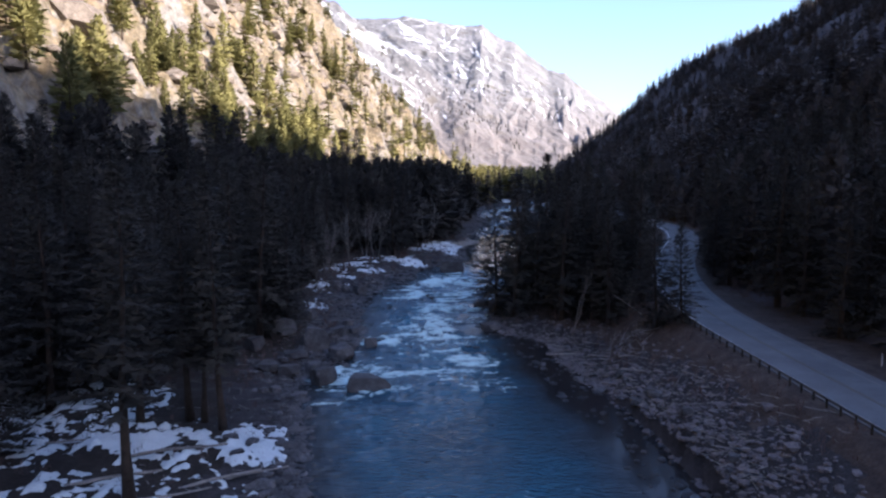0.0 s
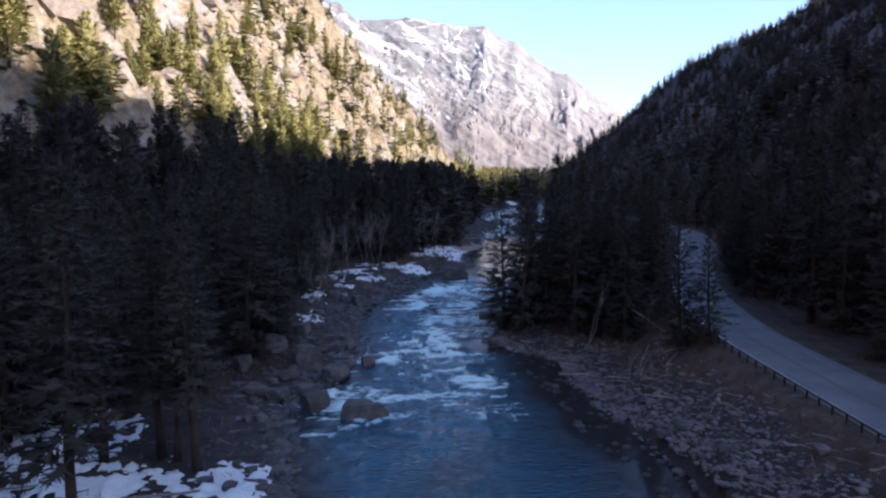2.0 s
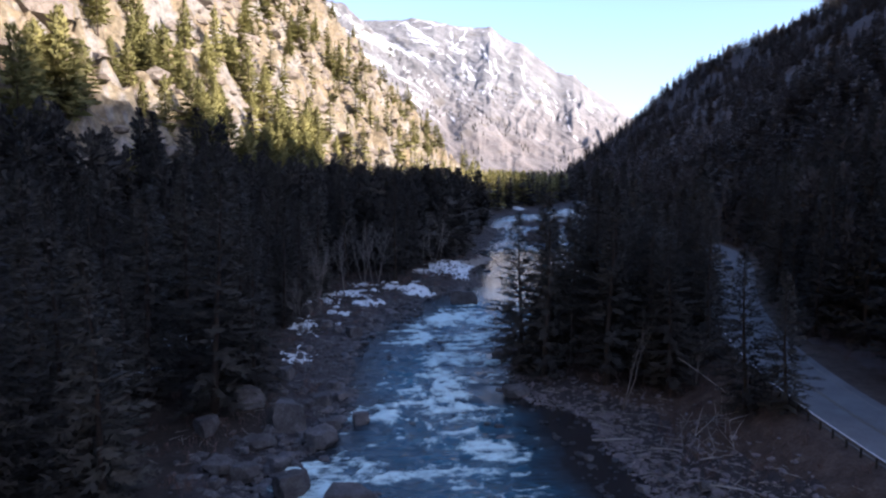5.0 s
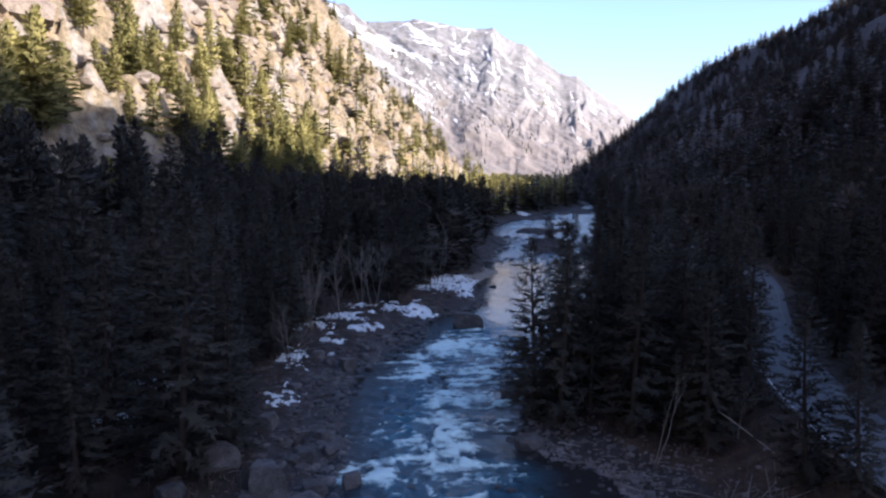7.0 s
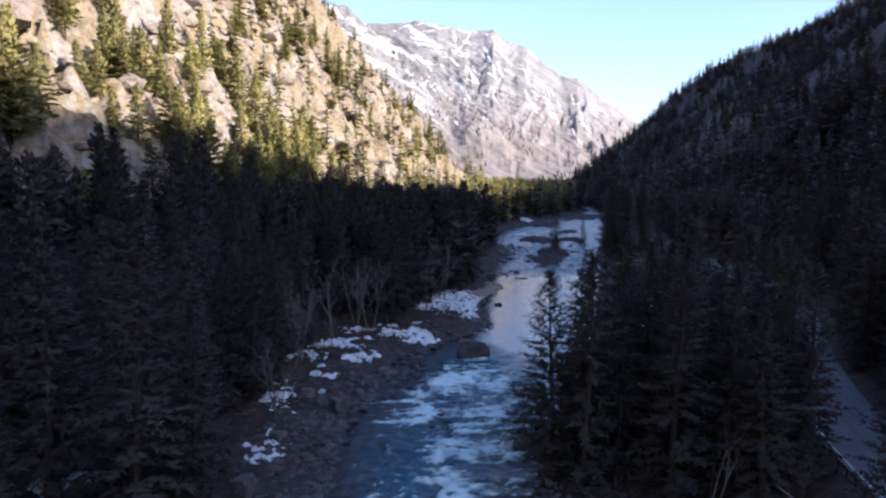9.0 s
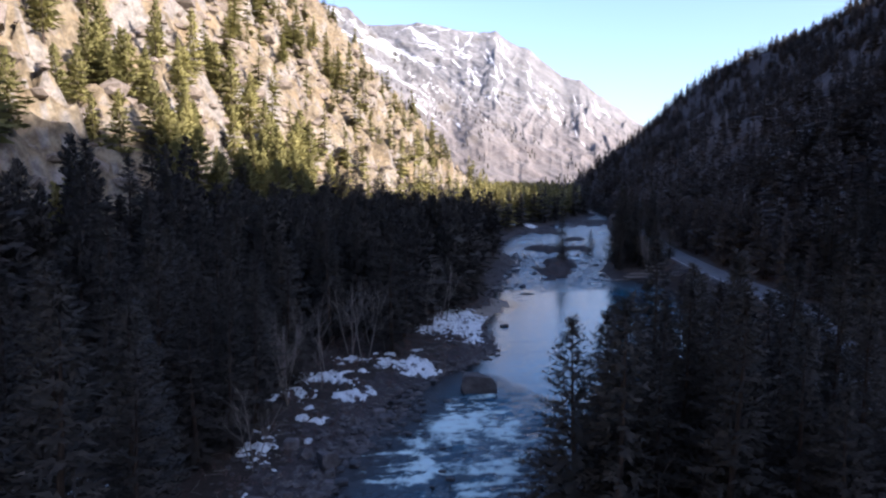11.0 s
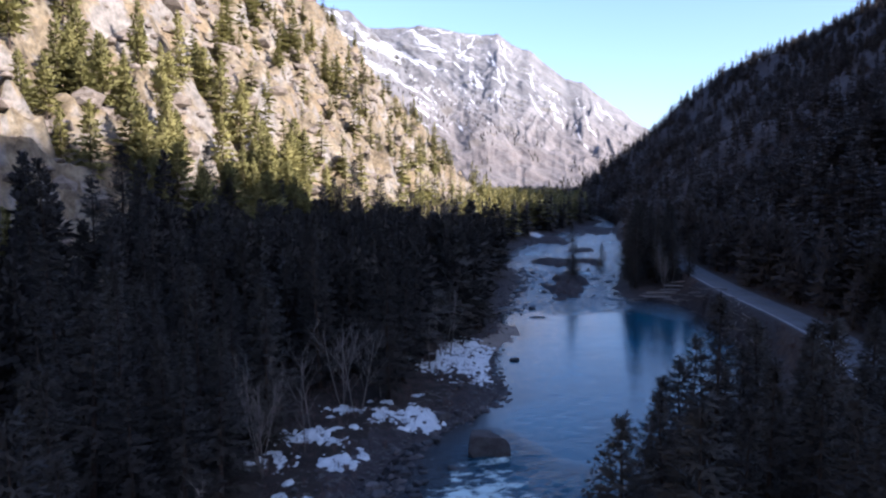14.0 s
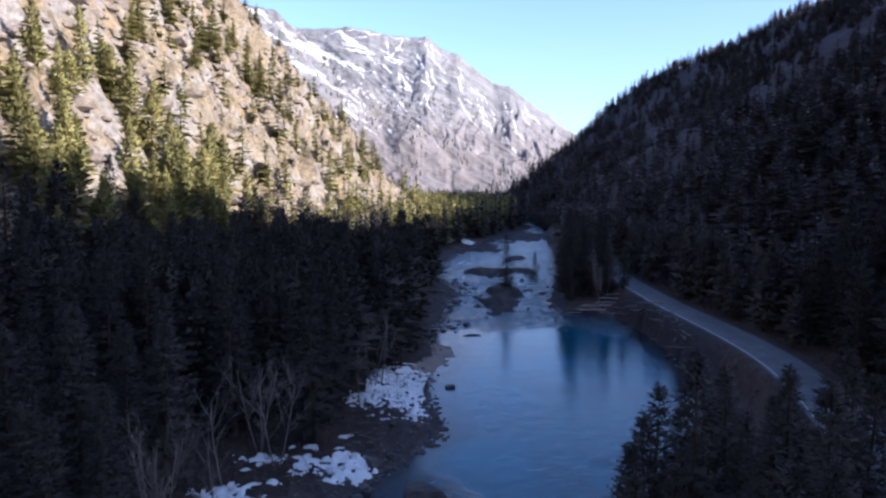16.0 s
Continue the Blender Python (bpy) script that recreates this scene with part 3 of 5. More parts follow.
def mountain_material():
    # bluish tones with lifted darks put distance haze into the rock colour
    m = surface("hazed_mountain_rock", [(0.078, 0.079, 0.083), (0.122, 0.123, 0.128), (0.172, 0.173, 0.178)], 0.008, 0.08, bump=1.0, depth=6.0, span=0.16, coat=((0.09, 0.088, 0.078), 0.016, 0.6))
    n, link = m.node_tree.nodes, m.node_tree.links.new
    bsdf = n["Principled BSDF"]
    rock = bsdf.inputs["Base Color"].links[0].from_socket
    geo, sep = n.new("ShaderNodeNewGeometry"), n.new("ShaderNodeSeparateXYZ")
    link(geo.outputs["Position"], sep.inputs[0])
    high = n.new("ShaderNodeMapRange")
    high.inputs[1].default_value, high.inputs[2].default_value = 180, 760
    link(sep.outputs[2], high.inputs[0])
    nz = n.new("ShaderNodeTexNoise")
    nz.inputs["Scale"].default_value, nz.inputs["Detail"].default_value, nz.inputs["Roughness"].default_value = 0.03, 8, 0.75
    turn = n.new("ShaderNodeVectorRotate")
    turn.rotation_type = "Y_AXIS"
    turn.inputs["Angle"].default_value = radians(-32)
    drawn = n.new("ShaderNodeMapping")
    drawn.inputs["Scale"].default_value = (0.13, 0.35, 1.5)
    link(geo.outputs["Position"], turn.inputs["Vector"])
    link(turn.outputs[0], drawn.inputs["Vector"])
    link(drawn.outputs[0], nz.inputs["Vector"])
    a = n.new("ShaderNodeMath")
    a.operation = "MULTIPLY_ADD"
    link(high.outputs[0], a.inputs[0])
    a.inputs[1].default_value = 0.22
    patchy = n.new("ShaderNodeMath")
    patchy.operation = "MULTIPLY"
    patchy.inputs[1].default_value = 3.2
    link(nz.outputs["Fac"], patchy.inputs[0])
    link(patchy.outputs[0], a.inputs[2])
    lying = n.new("ShaderNodeAttribute")
    lying.attribute_name = "cold"
    both = n.new("ShaderNodeMath")
    both.operation = "MULTIPLY_ADD"
    link(lying.outputs["Fac"], both.inputs[0])
    both.inputs[1].default_value = 0.58
    link(a.outputs[0], both.inputs[2])
    r = n.new("ShaderNodeMapRange")
    r.inputs[1].default_value, r.inputs[2].default_value = 1.86, 2.2
    link(both.outputs[0], r.inputs[0])
    # brown scrub low down
    scrub = n.new("ShaderNodeMapRange")
    scrub.inputs[1].default_value, scrub.inputs[2].default_value = 420, 120
    link(sep.outputs[2], scrub.inputs[0])
    sc = n.new("ShaderNodeMath")
    sc.operation = "MULTIPLY"
    link(scrub.outputs[0], sc.inputs[0])
    link(nz.outputs["Fac"], sc.inputs[1])
    m1, m2 = n.new("ShaderNodeMix"), n.new("ShaderNodeMix")
    m1.data_type = m2.data_type = "RGBA"
    link(sc.outputs[0], m1.inputs[0])
    link(rock, m1.inputs[6])
    m1.inputs[7].default_value = (0.13, 0.105, 0.09, 1)
    link(r.outputs[0], m2.inputs[0])
    link(m1.outputs[2], m2.inputs[6])
    m2.inputs[7].default_value = (0.44, 0.46, 0.49, 1)
    link(m2.outputs[2], bsdf.inputs["Base Color"])
    return m


mountain_me = mesh("mountain", np.stack([mx_, my_, MZ], -1).reshape(-1, 3), grid_faces(len(mv), len(mu)), mountain_material(), smooth_shade=True)
mountain_me.attributes.new("cold", "FLOAT", "POINT").data.foreach_set("value", cold.ravel().astype(np.float32))
mountain = tagged(new("mountain", mountain_me), "grey granite mountain with snow in its gullies", "mountain", kind="structure")

# ---- road ----
ry = lines((-60, 80, 5), (80, 330, 2.5), (330, 450, 6))
rx_, rz_ = road_mid(ry), road_level(ry)
for _ in range(6):
    rx_[1:-1] = (rx_[:-2] + 2 * rx_[1:-1] + rx_[2:]) / 4
mid_line = np.stack([rx_, ry, rz_], -1)
ways = np.gradient(mid_line, axis=0)
ways /= np.linalg.norm(ways, axis=1)[:, None]
side = np.stack([ways[:, 1], -ways[:, 0], 0 * ry], -1)


def ribbon(a, b, up, thick, rows=slice(None)):
    """A slab along the road from a to b metres right of its middle."""
    m_, s_ = mid_line[rows], side[rows]
    lift = np.array([0, 0, 1.0])
    v = np.stack([m_ + s_ * a + lift * up, m_ + s_ * b + lift * up, m_ + s_ * b + lift * (up - thick), m_ + s_ * a + lift * (up - thick)], 1)
    n = len(m_)
    f = [[i * 4 + j, i * 4 + (j + 1) % 4, i * 4 + 4 + (j + 1) % 4, i * 4 + 4 + j] for i in range(n - 1) for j in range(4)]
    f += [[3, 2, 1, 0], [4 * n - 4, 4 * n - 3, 4 * n - 2, 4 * n - 1]]
    return v.reshape(-1, 3), f


road = tagged(new("road", mesh("road", *ribbon(-3.9, 4.1, 0.06, 0.3), ASPHALT)), "two-lane grey asphalt road along the river", "road", kind="structure")
for a, m, nm in ((-3.35, PAINT_WHITE, "edge_line"), (2.95, PAINT_WORN, "edge_line"), (-0.16, PAINT_YELLOW, "centre_line"), (0.06, PAINT_YELLOW, "centre_line")):
    part(nm, mesh(nm, *ribbon(a, a + (0.18 if nm == "edge_line" else 0.11), 0.066, 0.006), m), road, "white edge line" if nm == "edge_line" else "worn yellow centre line")

rail = tagged(new("guard_rail"), "weathered dark steel guard rail on posts along the road", "guard rail")
rows = slice(0, int(np.searchsorted(ry, 108)))
m_, s_ = mid_line[rows], side[rows]
prof_pts = [(-4.25, 0.62), (-4.20, 0.58), (-4.26, 0.52), (-4.26, 0.47), (-4.20, 0.41), (-4.25, 0.36), (-4.29, 0.36), (-4.24, 0.41), (-4.30, 0.47), (-4.30, 0.52), (-4.24, 0.58), (-4.29, 0.62)]
v = np.concatenate([(m_ + s_ * a + np.array([0, 0, b + 0.05]))[:, None] for a, b in prof_pts], 1).reshape(-1, 3)
k = len(prof_pts)
f = [[i * k + j, i * k + (j + 1) % k, i * k + k + (j + 1) % k, i * k + k + j] for i in range(len(m_) - 1) for j in range(k)]
part("beam", mesh("beam", v, f, STEEL), rail)
post_me = mesh("post", *tube([(0, 0, -0.6), (0, 0, 0.66)], [0.09, 0.085], 6), TIMBER)
along = 0.0
for i in range(1, len(m_)):
    seg = np.linalg.norm(m_[i] - m_[i - 1])
    while along < seg:
        p = m_[i - 1] + (m_[i] - m_[i - 1]) * along / seg + s_[i] * -4.42
        part("post", post_me, rail, m=pose(*p))
        along += 1.9
    along -= seg

# ---- conifers ----
def rounded(tri, stem):
    """Crown of sprays that face outwards, with normals that follow its round form and a little of each spray's own."""
    p = np.array(tri).reshape(-1, 3, 3)
    own = np.cross(p[:, 1] - p[:, 0], p[:, 2] - p[:, 0])
    own /= np.linalg.norm(own, axis=1)[:, None] + 1e-9
    mid_ = p.mean(1)
    axis = np.array([stem(z) for z in mid_[:, 2]])
    out = mid_ - axis
    out[:, 2] = 0
    out = out / (np.linalg.norm(out, axis=1)[:, None] + 0.3) + [0, 0, 0.35]
    inward = (own * out).sum(1) < 0
    p[inward] = p[inward][:, ::-1]
    own[inward] *= -1
    out = out + 0.35 * own
    out /= np.linalg.norm(out, axis=1)[:, None]
    return p.reshape(-1, 3), np.arange(3 * len(p)).reshape(-1, 3), np.repeat(out, 3, 0)


def conifer_parts(seed, height, detail, slim=1.0, bare=0.15):
    """Trunk and crown of a fir: whorls of drooping boughs, each a row of needle sprays."""
    r = np.random.default_rng(seed)
    lean = r.normal(0, 0.012, 2)
    zs = np.linspace(-0.6, height * 0.985, (3, 4, 7, 8)[detail])
    bend = np.stack([lean[0] * zs + 0.12 * np.sin(zs * 0.3 + seed), lean[1] * zs + 0.1 * np.cos(zs * 0.27 + seed), zs], -1)
    girth = 0.017 * height
    trunk = tube(bend, np.interp(zs, [-0.6, 0, height * 0.1, height], [girth * 1.25, girth * 1.1, girth * 0.85, 0.02]), (3, 4, 7, 7)[detail])
    tri = []

    def stem(z):
        return np.array([np.interp(z, zs, bend[:, 0]), np.interp(z, zs, bend[:, 1]), z])

    gap = {3: 0.42, 2: 0.58, 1: 0.85, 0: 1.5}[detail]
    z = height * bare
    widest = height * 0.155 * slim
    while z < height * 0.99:
        t = (z - height * bare) / (height * (1 - bare))
        reach = widest * (min(1.0, 0.55 + 2.2 * t) * (1 - t) ** 0.78 * 1.25 + 0.035)
        count = {3: 6, 2: 5, 1: 6, 0: 5}[detail]
        spin = r.uniform(0, 6.28)
        for b in range(count):
            a = spin + 6.283 * b / count + r.normal(0, 0.25)
            length = reach * r.uniform(0.62, 1.22)
            if r.random() < 0.08:
                length *= 0.4
            droop = np.interp(t, [0, 0.5, 1], [-0.34, -0.12, 0.55]) + r.normal(0, 0.1)
            base = stem(z + r.normal(0, gap * 0.3))
            out = np.array([np.cos(a), np.sin(a), 0])
            sidew = np.array([-np.sin(a), np.cos(a), 0])

            def at(d):
                return base + out * d * length + np.array([0, 0, droop * d * length + 0.16 * length * d * d])

            if detail >= 2:
                steps = max(3, int(length / (0.46 if detail == 2 else 0.33)))
                for i in range(steps):
                    d = 0.22 + 0.78 * (i + r.uniform(0.2, 0.8)) / steps
                    c = at(d)
                    size = (0.39 + 0.36 * (1 - d)) * (0.75 + 0.1 * height / 6) * r.uniform(0.7, 1.25) * (1 - 0.4 * t) * (1.0 if detail == 2 else 0.68)
                    for sgn in (-1, 1, 0.1, -0.5, 0.55):
                        dirn = out * r.uniform(0.35, 1.0) + sidew * sgn * r.uniform(0.6, 1.1) + np.array([0, 0, r.normal(0.02, 0.28)])
                        dirn *= size * 1.75 / np.linalg.norm(dirn)
                        w = np.cross(dirn, [0, 0, 1.0])
                        w = w / (np.linalg.norm(w) + 1e-6) * size * (0.2 if detail == 2 else 0.3) + np.array([0, 0, r.normal(0, 0.1) * size])
                        s0 = c + dirn * r.uniform(-0.1, 0.25)
                        tri += [s0 - w, s0 + w, s0 + dirn * r.uniform(0.7, 1.0)]
            elif detail == 1:
                for d0, d1, wd in ((0.0, 0.45, 0.1), (0.2, 0.55, 0.1), (0.3, 0.66, 0.1), (0.4, 0.75, 0.1), (0.5, 0.85, 0.1), (0.58, 0.92, 0.1), (0.66, 1.0, 0.09), (0.74, 1.08, 0.08), (0.8, 1.2, 0.07)):
                    swing = sidew * length * r.normal(0, 0.3)
                    p, e = at(d0) + swing * 0.5, at(d1) + swing + np.array([0, 0, r.normal(-0.05, 0.2)])
                    w = sidew * length * wd * r.uniform(0.7, 1.2) + np.array([0, 0, r.normal(0, 0.3)])
                    tri += [p - w, p + w, e]
            else:
                p, e = at(0.1) + np.array([0, 0, 0.3 * gap]), at(1.1)
                w = sidew * length * 0.45 * r.uniform(0.7, 1.3) + np.array([0, 0, r.normal(0, 0.35)])
                tri += [p - w, p + w, e]
        z += gap * r.uniform(0.75, 1.25) * (1.15 - 0.45 * t)
    top_at = stem(height * 0.93)
    for a in (0.3, 2.4, 4.5):
        w = np.array([np.cos(a), np.sin(a), 0]) * 0.028 * height * 0.5
        tri += [top_at + w, top_at + np.array([0, 0, 0.08 * height]), top_at - w * 0.4]
    return trunk, rounded(tri, stem)


KINDS = []
for i, (h, slim, bare) in enumerate(((24, 1.12, 0.04), (27, 1.0, 0.07), (21, 1.2, 0.03), (25, 1.1, 0.1), (18, 1.25, 0.02), (29, 1.0, 0.09), (26, 0.95, 0.3))):
    tr_, cr_ = conifer_parts(100 + i, h, 2, slim, bare)
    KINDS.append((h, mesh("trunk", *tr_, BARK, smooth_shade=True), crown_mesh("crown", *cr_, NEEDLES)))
for i, (h, slim, bare) in enumerate(((21, 1.35, 0.08), (15, 1.45, 0.05))):
    tr_, cr_ = conifer_parts(140 + i, h, 3, slim, bare)
    KINDS.append((h, mesh("trunk", *tr_, BARK, smooth_shade=True), crown_mesh("crown", *cr_, NEEDLES)))
FINE_TALL, FINE_SMALL = 7, 8


def conifer(x, y, height, kind=None, turn=None, label="dark green conifer in the shaded valley forest", group="conifers in the valley"):
    h, tm, cm = KINDS[rng.integers(6) if kind is None else kind]
    k = height / h
    tree = tagged(new("conifer"), label, "tree", group)
    wide = k * rng.uniform(0.92, 1.12)
    tree.matrix_basis = pose(x, y, float(land(x, y)) - 0.1, rng.normal(0, 0.8), rng.normal(0, 0.8), rng.uniform(0, 360) if turn is None else turn) @ Matrix.Diagonal((wide, wide, k, 1))
    part("trunk", tm, tree)
    part("crown", cm, tree)
    return tree


TREES = []  # taken places: x, y, radius


def free(x, y, r):
    return all((x - a) ** 2 + (y - b) ** 2 > (r + c) ** 2 * 0.25 for a, b, c in TREES)


def plant(x, y, h, **more):
    TREES.append((x, y, h * 0.22))
    conifer(x, y, h, **more)


# trees that stand out
for x, y, h, kd in ((8.9, 114.4, 21.5, FINE_TALL), (19.0, 126, 25.5, 1), (13.5, 121.5, 19, FINE_TALL), (19.2, 118.8, 22, FINE_TALL), (30, 132.4, 20.5, 2), (27.3, 87.5, 15.5, FINE_SMALL), (29.2, 83.5, 12.5, FINE_SMALL), (24.3, 101, 18.5, FINE_TALL), (29.5, 108, 19, 3), (25, 112, 20, 0), (23.5, 134, 19, 2), (-22.5, 47.5, 24, 6), (-20.4, 62.2, 22, 6), (-22.6, 64.0, 20, 6), (-24.6, 65.4, 23, 6), (-28, 62.5, 21, 6), (38.0, 312, 17.5, 2), (40.0, 322, 7, 4), (55.0, 348, 12, 4)):
    plant(x, y, h, kind=kd)

# right bank wood between river and road
tries = 0
while tries < 4000:
    tries += 1
    y = rng.uniform(104, 141)
    a, b = right_bank(y) + (4.5 if y < 130 else 5.5), road_mid(y) - 6
    if b - a < 1:
        continue
    x = rng.uniform(a, b)
    h = rng.uniform(17, 24) * (1.0 if y < 126 else 0.85) * (1.12 if x > 20 else 1.0)
    if y < 110 and x < 17:
        continue
    if free(x, y, h * 0.17):
        plant(x, y, h)
for x, y, h in ((-66, 104, 25), (-72, 110, 27), (-78, 117, 25), (-70, 121, 28), (-84, 128, 26), (-76, 131, 24), (-63, 112, 23)):
    plant(x, y, h, label="tall dark fir at the foot of the hillside")
# tall firs along the foot of the sunny hillside
for y in np.arange(165, 345, 7.0):
    x = float(hill_left_foot(y)) + rng.uniform(-16, 3)
    plant(x, y + rng.uniform(-3, 3), rng.uniform(24, 30), label="tall dark fir at the foot of the hillside")
# shaded forest on the left bench, nearest first
tries = 0
near_left = 0
while tries < 9000 and near_left < 118:
    tries += 1
    y = rng.uniform(38, 190)
    edge = left_bank(y) - (6.5 if y < 75 else 9.5 if y < 145 else 14.5 if y < 215 else 8)
    x = rng.uniform(hill_left_foot(y) - 12, edge)
    h = rng.uniform(17, 27)
    if y < 75 and x > -40 + 0.3 * (y - 40):
        continue
    if free(x, y, h * 0.2):
        plant(x, y, h)
        near_left += 1
# first rows of the slope above the road
tries = above = 0
while tries < 5000 and above < 84:
    tries += 1
    y = rng.uniform(66, 215)
    x = rng.uniform(road_mid(y) + 6.5, hill_right_foot(y) + 20)
    h = rng.uniform(15, 23)
    if x < 0.75 * y + 8 and free(x, y, h * 0.17):
        plant(x, y, h, label="dark conifer on the slope above the road", group="conifers above the road")
        above += 1
# group at the head of the pool
for x, y, h in ((56, 297, 24), (58.5, 303, 27), (61, 310, 25), (59, 313, 28), (60, 322, 24), (66, 316, 22), (65, 330, 26), (71, 338, 24), (54.5, 292, 14), (66, 291, 19), (68.5, 300, 22), (63, 299, 23), (70, 308, 23), (73, 320, 23), (76, 332, 22), (69, 285, 14)):
    plant(x, y, h)


# ---- far woods, one mesh for each side ----
LOW = [conifer_parts(300 + i, 22, 0, (1.25, 1.6, 1.4, 1.8, 1.3, 1.5)[i], 0.05) for i in range(6)]
MID = [conifer_parts(320 + i, 22, 1, (1.1, 1.45, 1.25, 1.6, 1.2, 1.35)[i], (0.1, 0.2, 0.06, 0.28, 0.1, 0.15)[i]) for i in range(6)]


def woods(name, spots, label, needles=NEEDLES):
    tv, tf, cv, cf, cn, tones, ta, ca = [], [], [], [], [], [], 0, 0
    for x, y, z, h, near in spots:
        (v0, f0), (v1, f1, n1) = (MID if near else LOW)[rng.integers(6)]
        a, k, wd = rng.uniform(0, 6.28), h / 22, h / 22 * rng.uniform(0.8, 1.2)
        m = np.array([[np.cos(a) * wd, -np.sin(a) * wd, 0], [np.sin(a) * wd, np.cos(a) * wd, 0], [0, 0, k]])
        o = np.array([x, y, z - 0.3])
        tv.append(v0 @ m.T + o)
        tf += [[i + ta for i in q_] for q_ in f0]
        ta += len(v0)
        cn.append(n1 @ np.array([[np.cos(a), -np.sin(a), 0], [np.sin(a), np.cos(a), 0], [0, 0, 1]]).T)
        tones.append(np.full(len(v1), rng.uniform(-0.35, 0.35)))
        cv.append(v1 @ m.T + o)
        cf += (f1 + ca).tolist()
        ca += len(v1)
    root = tagged(new(name), label, "woods", kind="stuff")
    part("trunks", mesh("trunks", np.concatenate(tv), tf, BARK), root)
    part("crowns", crown_mesh("crowns", np.concatenate(cv), cf, np.concatenate(cn), needles, np.concatenate(tones)), root)


def scatter(count, xr, yr, ok, hr):
    xs, ys = rng.uniform(*xr, count), rng.uniform(*yr, count)
    good = ok(xs, ys)
    xs, ys = xs[good], ys[good]
    return xs, ys, land(xs, ys), rng.uniform(*hr, len(xs))


near_spots = np.array([(a, b) for a, b, c in TREES])
spots = []
for i in range(60):  # behind the start
    x, y = (rng.uniform(-66, -30) if i % 2 else rng.uniform(47, 68)), rng.uniform(-40, 34)
    spots.append((x, y, float(land(x, y)), rng.uniform(17, 25), True))
woods("woods_behind", spots, "dark conifers on both sides of the lower valley")
spots = []
# left hillside: thick at its foot, scattered on the crags
xs, ys, zs_, hs = scatter(9500, (-260, 30), (60, 760), lambda x, y: (x < np.minimum(hill_left_foot(y) + 6, left_bank(y) - 12)) & (x > -0.74 * y - 10), (13, 26))
up_ = zs_ - 6
dens = np.where(up_ < 16, 1.0, np.where(up_ < 60, 0.42 * (fbm(xs * 0.03, ys * 0.03, 2, 403) > -0.04) + 0.06, 0.2 + 0.5 * (fbm(xs * 0.018, ys * 0.018, 2, 401) > 0.02))) * np.interp(ys, [60, 300, 760], [1.0, 0.75, 0.75])
dens = np.where((up_ > 60) & (ys > 260), 0.05 + 0.25 * (fbm(xs * 0.02, ys * 0.02, 2, 405) > 0.14), dens)
for x, y, z, h, d in zip(xs, ys, zs_, hs, dens):
    if rng.random() < d * (0.95 if z < 45 and y < 330 else 0.62 if y < 240 else 0.48) and ((near_spots - (x, y)) ** 2).sum(1).min() > 12:
        spots.append((x, y, z, h * (0.9 if z > 40 else 1.0), y < 330))
# low trees, about where shade lies, get needles with the shade in their colour
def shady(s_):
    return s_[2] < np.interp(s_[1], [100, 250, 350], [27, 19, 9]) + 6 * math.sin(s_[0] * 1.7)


woods("hill_foot_woods", [s_ for s_ in spots if shady(s_)], "firs at the foot of the hillside, their needles darkened as shade")
woods("left_woods", [s_ for s_ in spots if not shady(s_)], "olive green pines scattered over the sunlit hillside, needles toned light for the sun", SUN_TONED_PINE)
spots = []
# left valley floor farther up
xs, ys, zs_, hs = scatter(5200, (-60, 150), (240, 1050), lambda x, y: (x < left_bank(y) - 7) & (x > hill_left_foot(y) - 4), (17, 27))
for x, y, z, h in zip(xs, ys, zs_, hs):
    if rng.random() < 0.55 and ((near_spots - (x, y)) ** 2).sum(1).min() > 14:
        spots.append((x, y, z, h, y < 330))
xs, ys, zs_, hs = scatter(900, (-75, 5), (186, 262), lambda x, y: (x < left_bank(y) - np.where(y < 215, 14.5, 8)) & (x > hill_left_foot(y) - 10), (18, 27))
for x, y, z, h in zip(xs, ys, zs_, hs):
    if ((near_spots - (x, y)) ** 2).sum(1).min() > 9 and rng.random() < 0.34:
        spots.append((x, y, z, h, True))
# trees on the lit floor get the needles toned for sun
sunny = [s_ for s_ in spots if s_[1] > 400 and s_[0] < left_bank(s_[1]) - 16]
woods("sunny_valley_woods", sunny, "olive green pines on the sunlit valley floor, needles toned light for the sun", SUN_TONED_PINE)
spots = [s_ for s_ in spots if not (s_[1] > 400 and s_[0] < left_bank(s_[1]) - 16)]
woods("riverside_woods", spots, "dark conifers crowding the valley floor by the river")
spots = []
xs, ys, zs_, hs = scatter(17000, (44, 600), (20, 1150), lambda x, y: (x > hill_right_foot(y) + 1) & (x < 0.8 * y + 15), (13, 24))
dens = 0.3 + 0.5 * (fbm(xs * 0.012, ys * 0.012, 3, 411) > -0.03)
dens = np.where((ys < 330) & (xs < hill_right_foot(ys) + 70), 1.1, dens)
for x, y, z, h, d in zip(xs, ys, zs_, hs, dens):
    if ((near_spots - (x, y)) ** 2).sum(1).min() < 10:
        continue
    if rng.random() < d * (0.9 if x < 330 else 0.85) * (1.0 if y < 500 else 0.95):
        spots.append((x, y, z, h * (0.9 if x < 200 else 0.68), y < 210 and x < 130))
xs, ys, zs_, hs = scatter(2500, (50, 200), (285, 1000), lambda x, y: (x > right_bank(y) + 4) & (x < hill_right_foot(y) + 4) & (np.abs(x - road_mid(y)) > 7), (16, 26))
for x, y, z, h in zip(xs, ys, zs_, hs):
    if y > 340 and rng.random() < 0.6:
        spots.append((x, y, z, h, y < 400))
xs, ys, zs_, hs = scatter(900, (50, 100), (205, 335), lambda x, y: (x > road_mid(y) + 7) & (x < hill_right_foot(y) + 3), (12, 21))
for x, y, z, h in zip(xs, ys, zs_, hs):
    if rng.random() < 0.3:
        spots.append((x, y, z, h, True))
